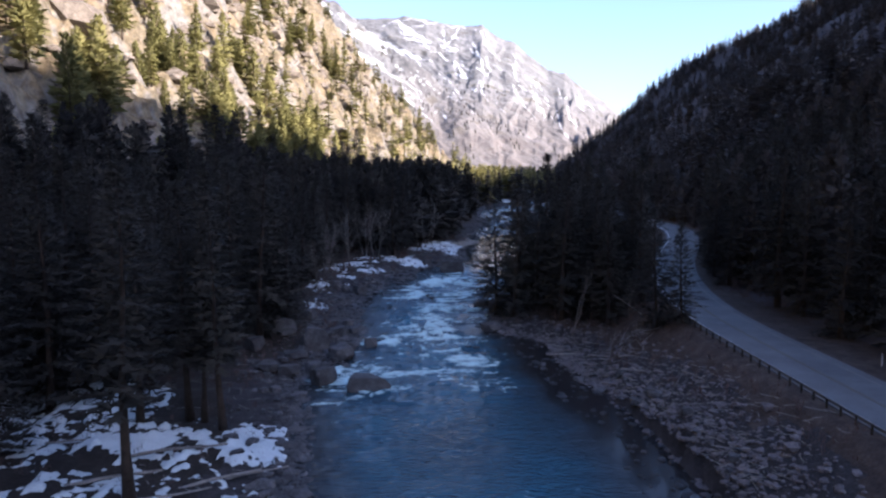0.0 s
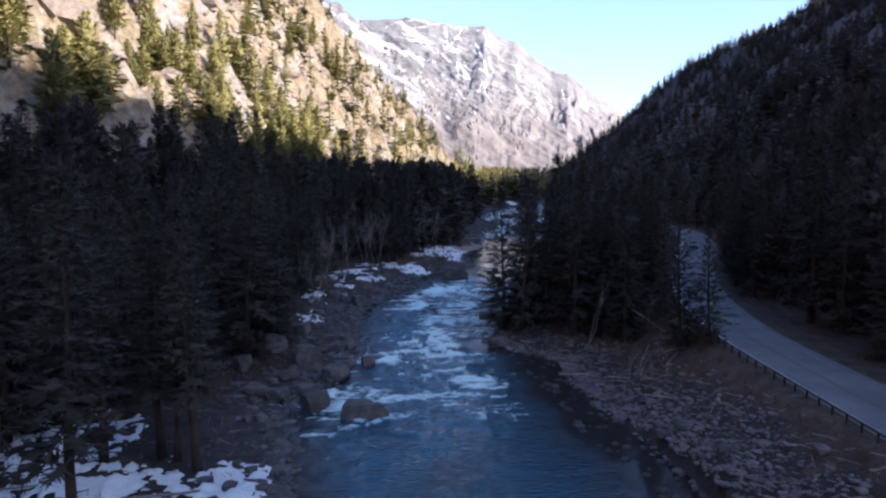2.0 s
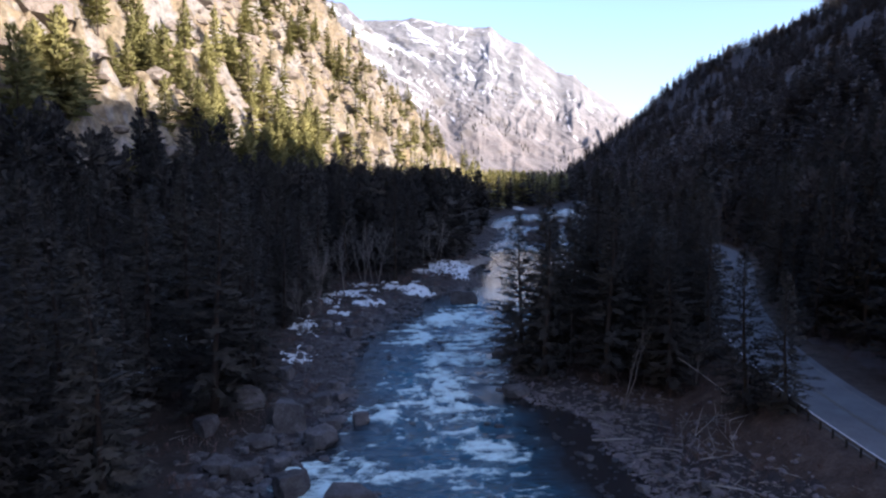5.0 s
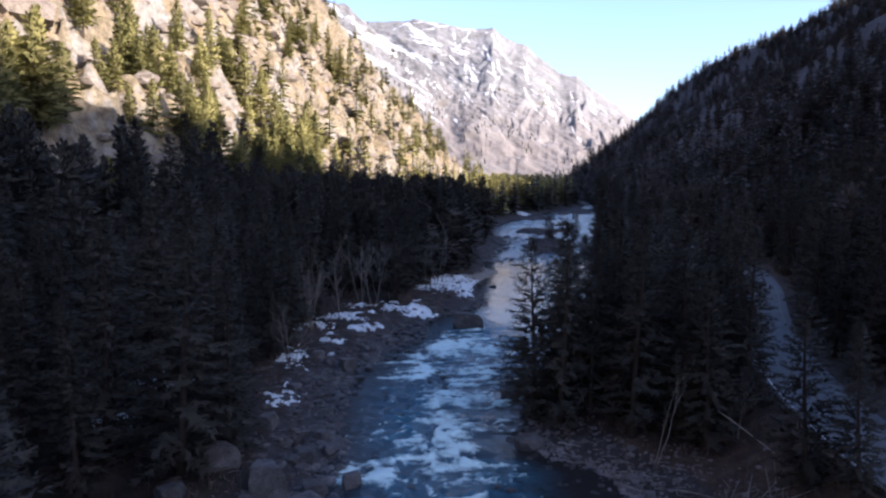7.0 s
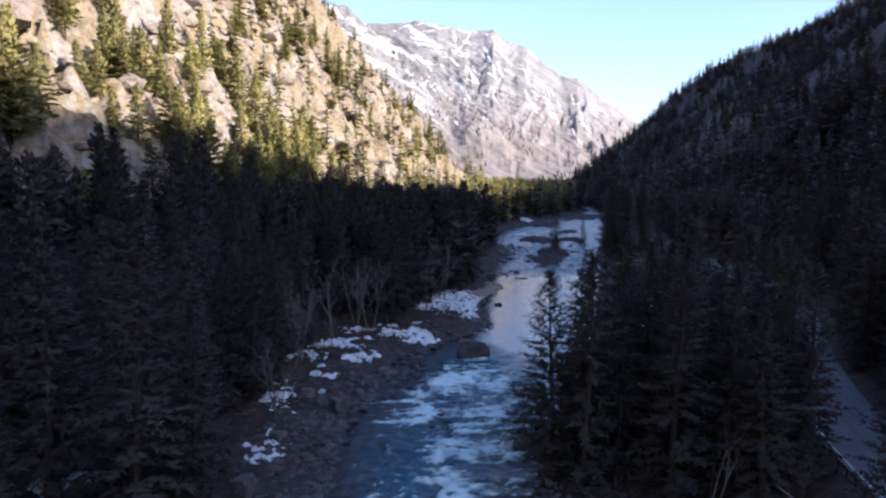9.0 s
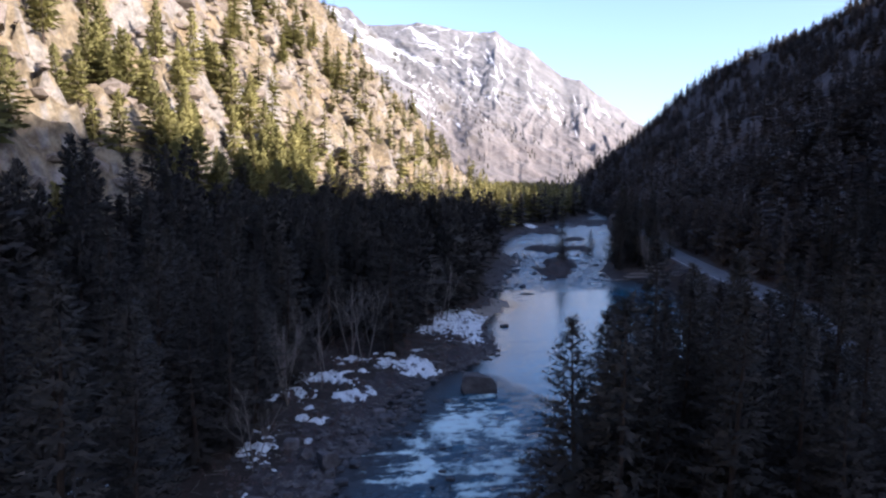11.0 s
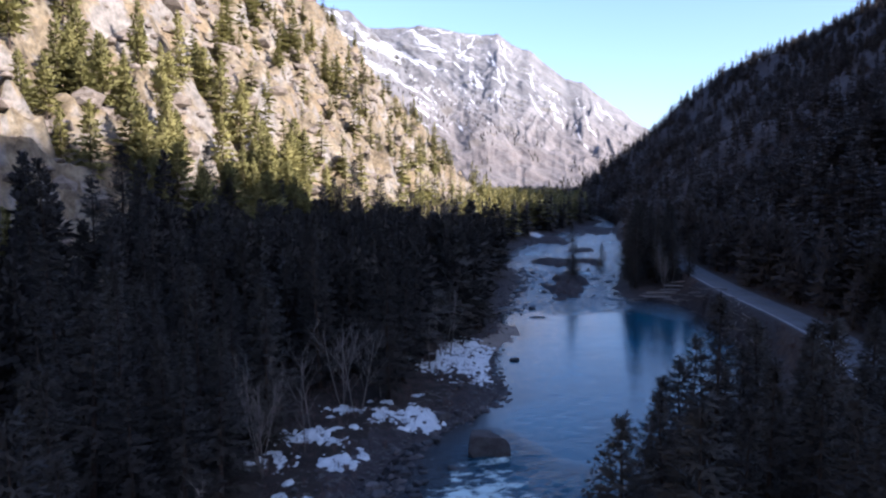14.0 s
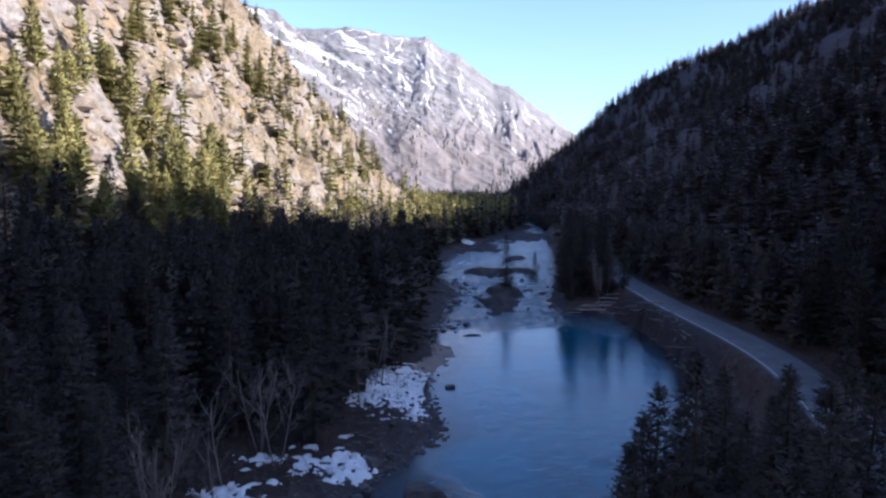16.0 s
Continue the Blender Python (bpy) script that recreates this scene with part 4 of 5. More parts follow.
woods("right_woods", spots, "dark conifers and leafless trees on the shaded hillside, greyed for haze", HAZED_MIXED_NEEDLES)
spots = []
xs, ys = rng.uniform(-500, 600, 9000), rng.uniform(980, 1900, 9000)
for x, y in zip(xs, ys):
    if x > hill_right_foot(y) - 10 or rng.random() > 0.22 or x < left_bank(min(y, 1200)) - 500:
        continue
    if y > FOOT:
        continue
    spots.append((x, y, float(land(x, y)), rng.uniform(18, 27), False))
woods("valley_woods", spots, "conifers on the valley floor below the mountain")

# small dark trees on the mountain's lower slopes
rows_, cols_ = rng.integers(8, 150, 2600), rng.integers(60, 500, 2600)
patch = fbm(MU[rows_, cols_] * 30, MV[rows_, cols_] * 12, 3, 421)
pick = (patch > 0.08) & (rng.random(2600) < 1.1 - MV[rows_, cols_] * 1.3)
bits, at, faces = [], 0, []
cone = np.array([[1, 0, 0], [-0.4, 0.9, 0.1], [-0.6, -0.8, 0.0], [0.1, 0.1, 2.6], [0.6, 0.5, 0.9], [-0.7, 0.1, 1.0], [0.3, -0.7, 0.8]])
tris = np.array([[0, 1, 3], [1, 2, 3], [2, 0, 3], [4, 5, 3], [5, 6, 3], [6, 4, 3]])
for i, j in zip(rows_[pick], cols_[pick]):
    h = rng.uniform(4, 7)
    bits.append(cone * h * rng.uniform(0.8, 1.2, (7, 3)) * [0.5, 0.5, 1.0] + [mx_[i, j] + rng.normal(0, 3), my_[i, j], MZ[i, j] - 2])
    faces.append(tris + at)
    at += 7
tagged(new("mountain_trees", mesh("mountain_trees", np.concatenate(bits), np.concatenate(faces), NEEDLES)), "dark conifers dotted over the mountain's lower slopes", "woods", kind="stuff")
# ---- boulders ----
def boulder_mesh(seed, flat=0.75, blocky=0.0, fineness=3, rock=ROCK):
    """A block of granite split along planes, its edges a little worn."""
    bm = bmesh.new()
    bmesh.ops.create_icosphere(bm, subdivisions=fineness, radius=1.0)
    r = np.random.default_rng(seed)
    cuts = [(Vector(r.normal(0, 1, 3)).normalized(), r.uniform(0.55, 0.86)) for _ in range(9)] + [(Vector((r.normal(0, 0.1), r.normal(0, 0.1), 1)).normalized(), 0.58)]
    if blocky:
        for way in ((1, 0.1, 0.1), (-1, 0.15, 0.1), (0.1, 1, 0.1), (0.05, -1, 0.15)):
            cuts.append((Vector(way).normalized(), 0.78 - 0.14 * blocky))
    off = Vector(r.uniform(-50, 50, 3))
    for v in bm.verts:
        p = v.co.copy()
        for way, far in cuts:
            d = p.dot(way) - far
            if d > 0:
                p -= way * d * 0.94
        p *= 1 + 0.07 * noise.fractal(p * 1.8 + off, 0.9, 2.1, 4) + 0.025 * noise.noise(p * 7 + off)
        p.z *= flat
        v.co = p
    me = bpy.data.meshes.new("boulder")
    bm.to_mesh(me)
    bm.free()
    me.materials.append(rock)
    return me


STONES = [boulder_mesh(500 + i, f, b) for i, (f, b) in enumerate(((0.75, 0.4), (0.65, 0.0), (0.9, 0.8), (0.6, 0.3), (0.8, 0.1)))]
WET = [boulder_mesh(540 + i, f, 0.2, 2, WET_ROCK) for i, f in enumerate((0.7, 0.6, 0.8, 0.65, 0.75))]
BLOCKS = [boulder_mesh(520 + i, f, b, 4) for i, (f, b) in enumerate(((0.8, 0.7), (0.65, 0.4), (0.8, 1.0), (0.65, 0.5), (0.8, 0.2)))]


def boulder(x, y, w, d, h, base=None, turn=0.0, kind=0, label="grey granite boulder on the river bank", group="boulders along the river"):
    ob = tagged(new("boulder", (WET if "wet" in label else BLOCKS if w > 2.3 else STONES)[kind]), label, "rock", group)
    z = float(land(x, y)) if base is None else base
    ob.matrix_basis = pose(x, y, z + h * 0.28, 0, 0, turn) @ Matrix.Diagonal((w / 2, d / 2, h / 1.35, 1))
    return ob


IN_WATER = "large grey boulder standing in the river"
for x, y, w, d, h, z, turn, kd, lab in (
    (-8.7, 78.9, 6.9, 4.4, 3.2, -0.5, 8, 2, IN_WATER), (-14.2, 81.0, 4.4, 3.6, 3.5, -0.3, 40, 0, IN_WATER),
    (-10.4, 97.6, 2.7, 2.4, 2.6, 0.0, 20, 0, IN_WATER), (-13.6, 91.8, 4.8, 3.4, 3.2, 0.2, 60, 3, None),
    (-17.6, 95.0, 4.6, 4.0, 5.2, 0.4, 10, 2, None), (-15.4, 102.5, 4.0, 3.0, 2.6, 0.6, 90, 0, None),
    (1.9, 159.5, 7.4, 5.4, 4.8, 2.2, 5, 2, IN_WATER), (9.3, 208.2, 2.4, 1.8, 1.3, 2.5, 0, 1, IN_WATER),
    (19.0, 254, 5.5, 3.2, 0.8, 2.5, 0, 1, IN_WATER), (7.6, 106.6, 4.6, 3.4, 2.4, 0.6, 30, 3, None), (6.9, 121.5, 4.4, 3.2, 2.2, 1.4, 70, 0, None),
    (9.0, 117.5, 3.5, 3, 2.4, 1.4, 10, 2, None), (5.2, 94.2, 2.6, 1.4, 0.9, -0.2, 0, 1, IN_WATER), (3.8, 79.5, 1.8, 1.2, 0.6, -0.2, 0, 1, IN_WATER),
    (-22.5, 97.5, 4.0, 3.2, 3.4, None, 20, 2, None), (-25, 91, 3.4, 3, 2.4, None, 50, 0, None), (-29, 99, 3.8, 3.2, 2.6, None, 15, 3, None),
    (-21, 108, 3.6, 2.8, 2.2, None, 75, 0, None), (-19.5, 90, 4.2, 2.8, 2.0, None, 30, 3, None), (-19, 84, 3.6, 3.2, 2.2, None, 0, 0, None)):
    boulder(x, y, w, d, h, z, turn, kd, lab or "grey granite boulder on the river bank")
left_count = 0
while left_count < 92:
    y = rng.uniform(48, 150) if left_count < 72 else rng.uniform(150, 260)
    x = left_bank(y) + rng.normal(-2.5, 3.0)
    s = rng.choice([0.6, 0.8, 1.1, 1.6, 2.2, 3.0], p=[0.2, 0.25, 0.25, 0.15, 0.1, 0.05]) * (0.75 if y < 80 or y > 150 else 1.1)
    if x > left_bank(y) + 2.5 or 214 < y < 247:
        continue
    z = max(float(land(x, y)), float(water_level(y)) - 0.25 * s)
    boulder(x, y, s * rng.uniform(0.9, 1.5), s * rng.uniform(0.8, 1.2), s * rng.uniform(0.6, 0.95), z, rng.uniform(0, 180), rng.integers(5))
    left_count += 1
for _ in range(46):
    y = rng.uniform(50, 128)
    x = right_bank(y) + rng.normal(1.2, 2.2)
    s = rng.choice([0.5, 0.8, 1.1, 1.6], p=[0.35, 0.35, 0.2, 0.1])
    boulder(x, y, s * rng.uniform(0.9, 1.5), s, s * rng.uniform(0.5, 0.8), max(float(land(x, y)), float(water_level(y)) - 0.2), rng.uniform(0, 180), rng.integers(5))
for _ in range(42):
    y = rng.uniform(122, 164)
    x = left_bank(y) + rng.uniform(-1, 6.5) * rng.uniform(0.3, 1)
    s = rng.uniform(0.6, 1.7)
    boulder(x, y, s * 1.5, s, s * 0.7, float(water_level(y)) - 0.1 * s, rng.uniform(0, 180), rng.integers(5), "dark wet rock in the shallows", "wet rocks in the shallows")
for _ in range(80):
    y = rng.uniform(80, 152)
    x = rng.uniform(left_bank(y) + 1, right_bank(y) - (6.5 if y < 108 else 1))
    s = rng.uniform(0.4, 1.1) * rng.uniform(0.6, 1.3)
    boulder(x, y, s * 1.5, s, s * 0.7, float(water_level(y)) - 0.2, rng.uniform(-20, 20), rng.integers(5), "small dark wet rock breaking the rapids", "wet rocks in the rapids")

# cobbles and stones, past counting
def stone_shape():
    bm = bmesh.new()
    bmesh.ops.create_icosphere(bm, subdivisions=1, radius=1.0)
    v0 = np.array([v.co[:] for v in bm.verts])
    f0 = np.array([[v.index for v in f.verts] for f in bm.faces])
    bm.free()
    return v0, f0


def stones(name, spots, label, rock=ROCK, single=None):
    """Stones in one mesh; of those between the two distances up the valley in single, the largest 300 are parts of their own."""
    v0, f0 = stone_shape()
    sp = np.array(spots)
    alone = np.zeros(len(sp), bool)
    if single:
        size = np.where((sp[:, 1] > single[0]) & (sp[:, 1] < single[1]), sp[:, 3], 0)
        alone[np.argsort(-size)[:300]] = True
    rest = sp[~alone]
    n = len(rest)
    ang = rng.uniform(0, 6.28, n)
    lump = v0[None] * rng.uniform(0.7, 1.25, (n, len(v0), 1))
    sx, sy, sz = rest[:, 3] * rng.uniform(0.8, 1.6, n), rest[:, 3], rest[:, 3] * rng.uniform(0.45, 0.8, n)
    lump = lump * np.stack([sx, sy, sz], -1)[:, None]
    c, s = np.cos(ang)[:, None], np.sin(ang)[:, None]
    out = np.stack([lump[..., 0] * c - lump[..., 1] * s, lump[..., 0] * s + lump[..., 1] * c, lump[..., 2]], -1) + rest[:, None, :3]
    faces = (f0[None] + (np.arange(n) * len(v0))[:, None, None]).reshape(-1, 3)
    me = mesh(name, out.reshape(-1, 3), faces, rock)
    if not single:
        return tagged(new(name, me), label, "stones", kind="stuff")
    root = tagged(new(name), label, "stones", kind="stuff")
    part("small_stones", me, root)
    shapes = [mesh("stone", v0 * rng.uniform(0.72, 1.25, (len(v0), 1)), f0, rock) for _ in range(8)]
    for x, y, z, r in sp[alone]:
        part("stone", shapes[rng.integers(8)], root, m=pose(x, y, z, 0, 0, rng.uniform(0, 360)) @ Matrix.Diagonal((r * rng.uniform(0.8, 1.6), r, r * rng.uniform(0.45, 0.8), 1)))
    return root


ys = rng.uniform(48, 104, 130)
xs = right_bank(ys) - rng.uniform(0, 5.5, 130)
stones("shallow_rocks", np.stack([xs, ys, water_level(ys), rng.uniform(0.12, 0.5, 130)], -1), "dark wet rocks in the quiet shallows", WET_ROCK)
ys = rng.uniform(258, 350, 190)
xs = np.where(rng.random(190) < 0.5, left_bank(ys) + np.abs(rng.normal(0, 4, 190)), left_bank(ys) + rng.uniform(0.03, 0.97, 190) * (right_bank(ys) - left_bank(ys)))
stones("far_rapid_rocks", np.stack([xs, ys, water_level(ys), rng.gamma(2.2, 0.22, 190) + 0.15], -1), "dark wet rocks in the rapids above the pool", WET_ROCK)
ys = np.concatenate([rng.uniform(-30, 42, 500), rng.uniform(42, 150, 2600), rng.uniform(150, 262, 900), rng.uniform(262, 350, 900)])
xs = left_bank(ys) + 1.2 - np.abs(rng.normal(0, 1, len(ys))) * np.where(ys < 78, 2.2, 4.5)
bar = (ys > 214) & (ys < 247) & (rng.random(len(ys)) < 0.9)
xs, ys = xs[~bar], ys[~bar]
zs_ = np.maximum(land(xs, ys), water_level(ys) - 0.15)
stones("left_bank_stones", np.stack([xs, ys, zs_, rng.gamma(2.2, 0.11, len(ys)) + 0.08], -1), "grey stones heaped along the bank", single=(50, 110))
ys = np.concatenate([rng.uniform(-30, 42, 700), rng.uniform(42, 130, 4600)])
xs = right_bank(ys) - 0.8 + np.abs(rng.normal(0, 4.2, len(ys)))
keep_ = xs < road_mid(ys) - 7
xs, ys = xs[keep_], ys[keep_]
zs_ = np.maximum(land(xs, ys), water_level(ys) - 0.1)
stones("right_bank_stones", np.stack([xs, ys, zs_, rng.gamma(2.0, 0.065, len(ys)) + 0.05], -1), "small grey stones along the bank", BANK_STONE, (50, 95))

# ---- snow ----
def snow_patch(cx, cy, rx, ry, seed, fill=0.0, step=0.28):
    """A broken sheet of old snow lying on the ground."""
    nx, ny = int(2 * rx / step), int(2 * ry / step)
    x, y = np.meshgrid(np.linspace(cx - rx, cx + rx, nx), np.linspace(cy - ry, cy + ry, ny))
    r = ((x - cx) / rx) ** 2 + ((y - cy) / ry) ** 2
    m = 0.75 - r + 1.1 * fbm(x * 0.28, y * 0.28, 4, seed) + 1.35 * fbm(x * 1.5, y * 1.2, 3, seed + 9) + fill
    m = np.where((left_bank(y) - x < 1.0) & (x < right_bank(y)), -1, m)
    z = land(x, y) + 0.3 * np.clip(1.3 * m, -0.8, 1) + 0.03
    f = grid_faces(ny, nx)
    okf = (m > -0.25).ravel()[f].any(1)
    if not okf.any():
        return
    used, inv = np.unique(f[okf], return_inverse=True)
    ob = tagged(new("snow_patch", mesh("snow_patch", np.stack([x, y, z], -1).reshape(-1, 3)[used], inv.reshape(-1, 4), SNOW, smooth_shade=True)), "patch of old white snow on the forest floor", "snow", "snow patches")
    return ob


for i, args in enumerate(((-24, 55, 11.5, 11, -0.72), (-37, 65, 9, 14, -0.55), (-16.5, 61, 3.5, 5, -0.15), (-27, 44, 10, 7, -0.7), (0.0, 205, 6.2, 17, 0.2), (-6.5, 199, 3.5, 6, -0.1), (-9.0, 169.5, 6, 4.2, -0.15), (-19, 171, 4.5, 3, -0.45), (-16.5, 153, 2.6, 2.4, -0.35), (-22, 160, 6, 5, -0.5), (-46, 125, 4.5, 5, -0.1), (-39, 108, 3.5, 4, 0.0), (-57, 97, 5, 4, -0.1), (-38, 121, 4, 3, -0.3), (-25, 152, 4, 4, -0.7), (-24, 134, 4, 6, -0.75), (-22, 118, 3, 6, -0.75), (38, 505, 14, 10, -0.1))):
    snow_patch(*args[:4], 600 + 7 * i, args[4], step=0.24 if args[1] < 300 else 0.8)
for i in range(26):  # scraps left between the trees
    y = rng.uniform(104, 214)
    x = left_bank(y) - rng.uniform(5, 17)
    snow_patch(x, y, rng.uniform(0.5, 1.3), rng.uniform(0.5, 1.2), 900 + 7 * i, -0.1)


# ---- bare trees ----
def bare_parts(seed, height, stems=1, spread=0.5, limbs=9):
    r = np.random.default_rng(seed)
    trunk_bits, twig_bits = [], []

    def grow(p, way, length, rad, level, bits):
        n = 4
        pts = [p]
        for i in range(n):
            way = way + r.normal(0, 0.09, 3) + np.array([0, 0, 0.05])
            way = way / np.linalg.norm(way)
            pts.append(pts[-1] + way * length / n)
        bits.append(tube(pts, np.linspace(rad, rad * 0.45, n + 1), 5 if level == 0 else 3))
        if level >= 3:
            return
        for k in range((limbs, 5, 2)[level]):
            i = r.uniform(0.3 if level == 0 else 0.25, 1.0) * n
            j = min(int(i), n - 1)
            q = pts[j] + (pts[j + 1] - pts[j]) * (i - j)
            side_ = r.normal(0, 1, 3)
            side_ -= way * (side_ @ way)
            side_ /= np.linalg.norm(side_)
            grow(q, way * (1 - spread * 0.5) + side_ * spread, length * r.uniform(0.28, 0.45), rad * 0.42, level + 1, twig_bits)

    for s_ in range(stems):
        a = r.uniform(0, 6.28)
        tilt = np.array([np.cos(a), np.sin(a), 0]) * (0.05 if stems == 1 else 0.22)
        grow(np.array([np.cos(a) * 0.25 * (stems > 1), np.sin(a) * 0.25 * (stems > 1), -0.3]), np.array([0, 0, 1.0]) + tilt, height * r.uniform(0.8, 1.0), 0.008 * height, 0, trunk_bits)
    return joined(trunk_bits), joined(twig_bits)


BARE = []
for i, (stems, spread, limbs) in enumerate(((1, 0.55, 9), (3, 0.5, 8), (2, 0.6, 9), (4, 0.5, 7), (2, 0.3, 3))):
    a_, b_ = bare_parts(700 + i, 12.0, stems, spread, limbs)
    BARE.append((mesh("trunk", *a_, PALE_BARK, smooth_shade=True), mesh("twig_crown", *b_, PALE_BARK)))


def bare_tree(x, y, h, kind, label="leafless grey deciduous tree on the river bank"):
    tree = tagged(new("bare_tree"), label, "tree", "leafless trees by the river")
    tree.matrix_basis = pose(x, y, float(land(x, y)) - 0.05, 0, 0, rng.uniform(0, 360)) @ Matrix.Scale(h / 12.0, 4)
    part("trunk", BARE[kind][0], tree)
    part("twig_crown", BARE[kind][1], tree)


for x, y, h, kd in ((-3.5, 206, 15.5, 0), (-5, 204, 14, 2), (-16.3, 168, 14, 2), (-22, 163, 13, 0), (-24, 147.5, 12, 3), (-25.3, 150, 11, 1), (-28, 151, 10, 0), (-19.5, 174, 13, 1), (-12, 190, 12, 0), (-9, 215, 13, 2), (62, 286, 13, 3), (65, 290, 12, 1), (18.4, 98.6, 9.5, 4), (14.9, 112, 9, 4), (29.5, 161, 9, 0), (57, 352, 11, 0), (-23, 128, 9, 1), (27, 100, 6, 1), (29, 106, 6, 3), (-14, 178, 13, 0), (-17, 182, 12, 2), (-26, 158, 11, 1), (-21, 155, 10, 0), (-7, 196, 12, 0)):
    bare_tree(x, y, h, kd)

# ---- driftwood ----
def log_mesh(seed):
    r = np.random.default_rng(seed)
    xs_ = np.linspace(-0.5, 0.5, 7)
    pts = np.stack([xs_, 0.02 * np.sin(xs_ * 5 + seed) + r.normal(0, 0.004, 7), 0.012 * np.cos(xs_ * 7 + seed)], -1)
    bits = [tube(pts, np.linspace(0.022, 0.013, 7) * r.uniform(0.9, 1.1, 7), 7)]
    for _ in range(3):
        p = pts[r.integers(1, 6)]
        bits.append(tube([p, p + np.array([0.03, r.normal(0, 0.05), 0.03])], [0.006, 0.003], 4))
    return mesh("log", *joined(bits), DRIFTWOOD, smooth_shade=True)


LOGS = [log_mesh(i) for i in range(4)]


def log(x, y, length, turn, up=0.1, tilt=0.0, fat=1.0, group="driftwood logs on the bank", label="bleached driftwood log stranded on the bank"):
    ob = tagged(new("driftwood_log", LOGS[rng.integers(4)]), label, "log", group)
    z = max(float(land(x, y)), float(water_level(y)))
    ob.matrix_basis = pose(x, y, z + up, 0, tilt, turn) @ Matrix.Diagonal((length, length * fat, length * fat, 1))


for x, y, ln, turn, tilt in ((17.5, 93, 7, 5, 2), (20, 92.5, 4.5, -30, 3), (21.5, 93, 5, -25, 4), (20.7, 91, 4, 70, 3), (18.5, 90, 3.5, 15, 2), (21, 87, 5, -10, 3), (23, 82, 4.5, 20, 2), (22.5, 76, 5, -15, 3), (25.5, 66, 5.5, -55, 8), (17, 96, 4, -40, 3), (19.6, 95, 3, 80, 3), (12.3, 104.8, 4, -20, 3)):
    log(x, y, ln, turn, 0.12, tilt, 0.65)
log(27, 95, 9, -48, 1.2, 25, 0.28, label="thin pale pole leaning on the bank")
for i in range(26):  # pile of poles against the slope
    log(24.5 + rng.normal(0, 1.4), 87.5 + rng.normal(0, 2.0), rng.uniform(2.5, 5), rng.normal(60, 22), 0.35 + rng.uniform(0, 0.5), rng.normal(-12, 10), 0.42, "heap of poles on the bank", "thin pale pole in a heap of driftwood")
for i in range(46):
    y = rng.uniform(186, 276)
    log(right_bank(y) + rng.uniform(-0.5, 2.2), y, rng.uniform(3, 8), 90 + rng.normal(-15 if y < 240 else 30, 25), 0.4, rng.normal(0, 3), 0.9, "driftwood round the pool")
for i in range(12):
    log(rng.uniform(48, 68), 281 + rng.normal(0, 1.6), rng.uniform(6, 14), rng.normal(-6, 8), 0.15, rng.normal(0, 1), 0.8, "driftwood round the pool")
for x, y, ln, turn in ((-26, 50.5, 9, 28), (-22, 55.5, 8, 22), (-18, 52, 8, 35), (-15.5, 54.5, 6, 32), (-20, 48.5, 6, 30), (-31, 57, 5, 10), (12, 262, 8, 30), (14, 275, 9, 60)):
    log(x, y, ln, turn, 0.32, 1, 0.9, "fallen trunks in the snow", "dark fallen trunk lying in the snow")

# washed-up sticks, past counting
bits = []
for i in range(1050):
    if i < 520:
        y = rng.uniform(46, 106)
        x = right_bank(y) + abs(rng.normal(2.0, 2.6)) + 0.5
    elif i < 640:
        y = rng.uniform(186, 276)
        x = right_bank(y) + rng.uniform(0, 3)
    else:
        y = rng.uniform(45, 214)
        x = left_bank(y) - rng.uniform(2, 14)
    ln, a, dz = rng.gamma(2.2, 0.4) + 0.3, rng.normal(-0.5, 0.7), rng.normal(0, 0.12)
    z = max(float(land(x, y)), float(water_level(y))) + 0.1
    way = np.array([math.cos(a), math.sin(a), dz]) * ln / 2
    c = np.array([x, y, z + abs(dz) * ln * 0.3])
    bits.append(tube([c - way, c + rng.normal(0, 0.05, 3), c + way], [0.04, 0.035, 0.015], 3))
tagged(new("drift_sticks", mesh("drift_sticks", *joined(bits), DRIFTWOOD)), "bleached sticks washed up along the banks", "driftwood", kind="stuff")

# ---- undergrowth: leafless brush ----
def brush(name, spots, label, twig=TWIGS):
    pieces, at, faces = [], 0, []
    for x, y, z, h in spots:
        k = rng.integers(7, 12)
        a, tilt, ln = rng.uniform(0, 6.28, k), rng.uniform(0.1, 0.75, k), h * rng.uniform(0.6, 1.15, k)
        base = np.stack([x + rng.normal(0, 0.22, k), y + rng.normal(0, 0.22, k), np.full(k, z - 0.1)], -1)
        tip = base + np.stack([np.cos(a) * np.sin(tilt), np.sin(a) * np.sin(tilt), np.cos(tilt)], -1) * ln[:, None]
        sidew = np.stack([-np.sin(a + 0.6), np.cos(a + 0.6), 0 * a], -1) * 0.03
        knee = base * 0.45 + tip * 0.55 + sidew * 3
        fork = knee + (tip - base) * 0.4 + rng.normal(0, 0.16, (k, 3)) * h
        v = np.stack([base - sidew, base + sidew, knee, tip, knee - sidew, knee + sidew, fork], 1).reshape(-1, 3)
        pieces.append(v)
        for i in range(k):
            o = at + i * 7
            faces += [[o, o + 1, o + 2], [o + 4, o + 5, o + 3], [o + 4, o + 5, o + 6]]
        at += len(v)
    return tagged(new(name, mesh(name, np.concatenate(pieces), faces, twig)), label, "brush", kind="stuff")


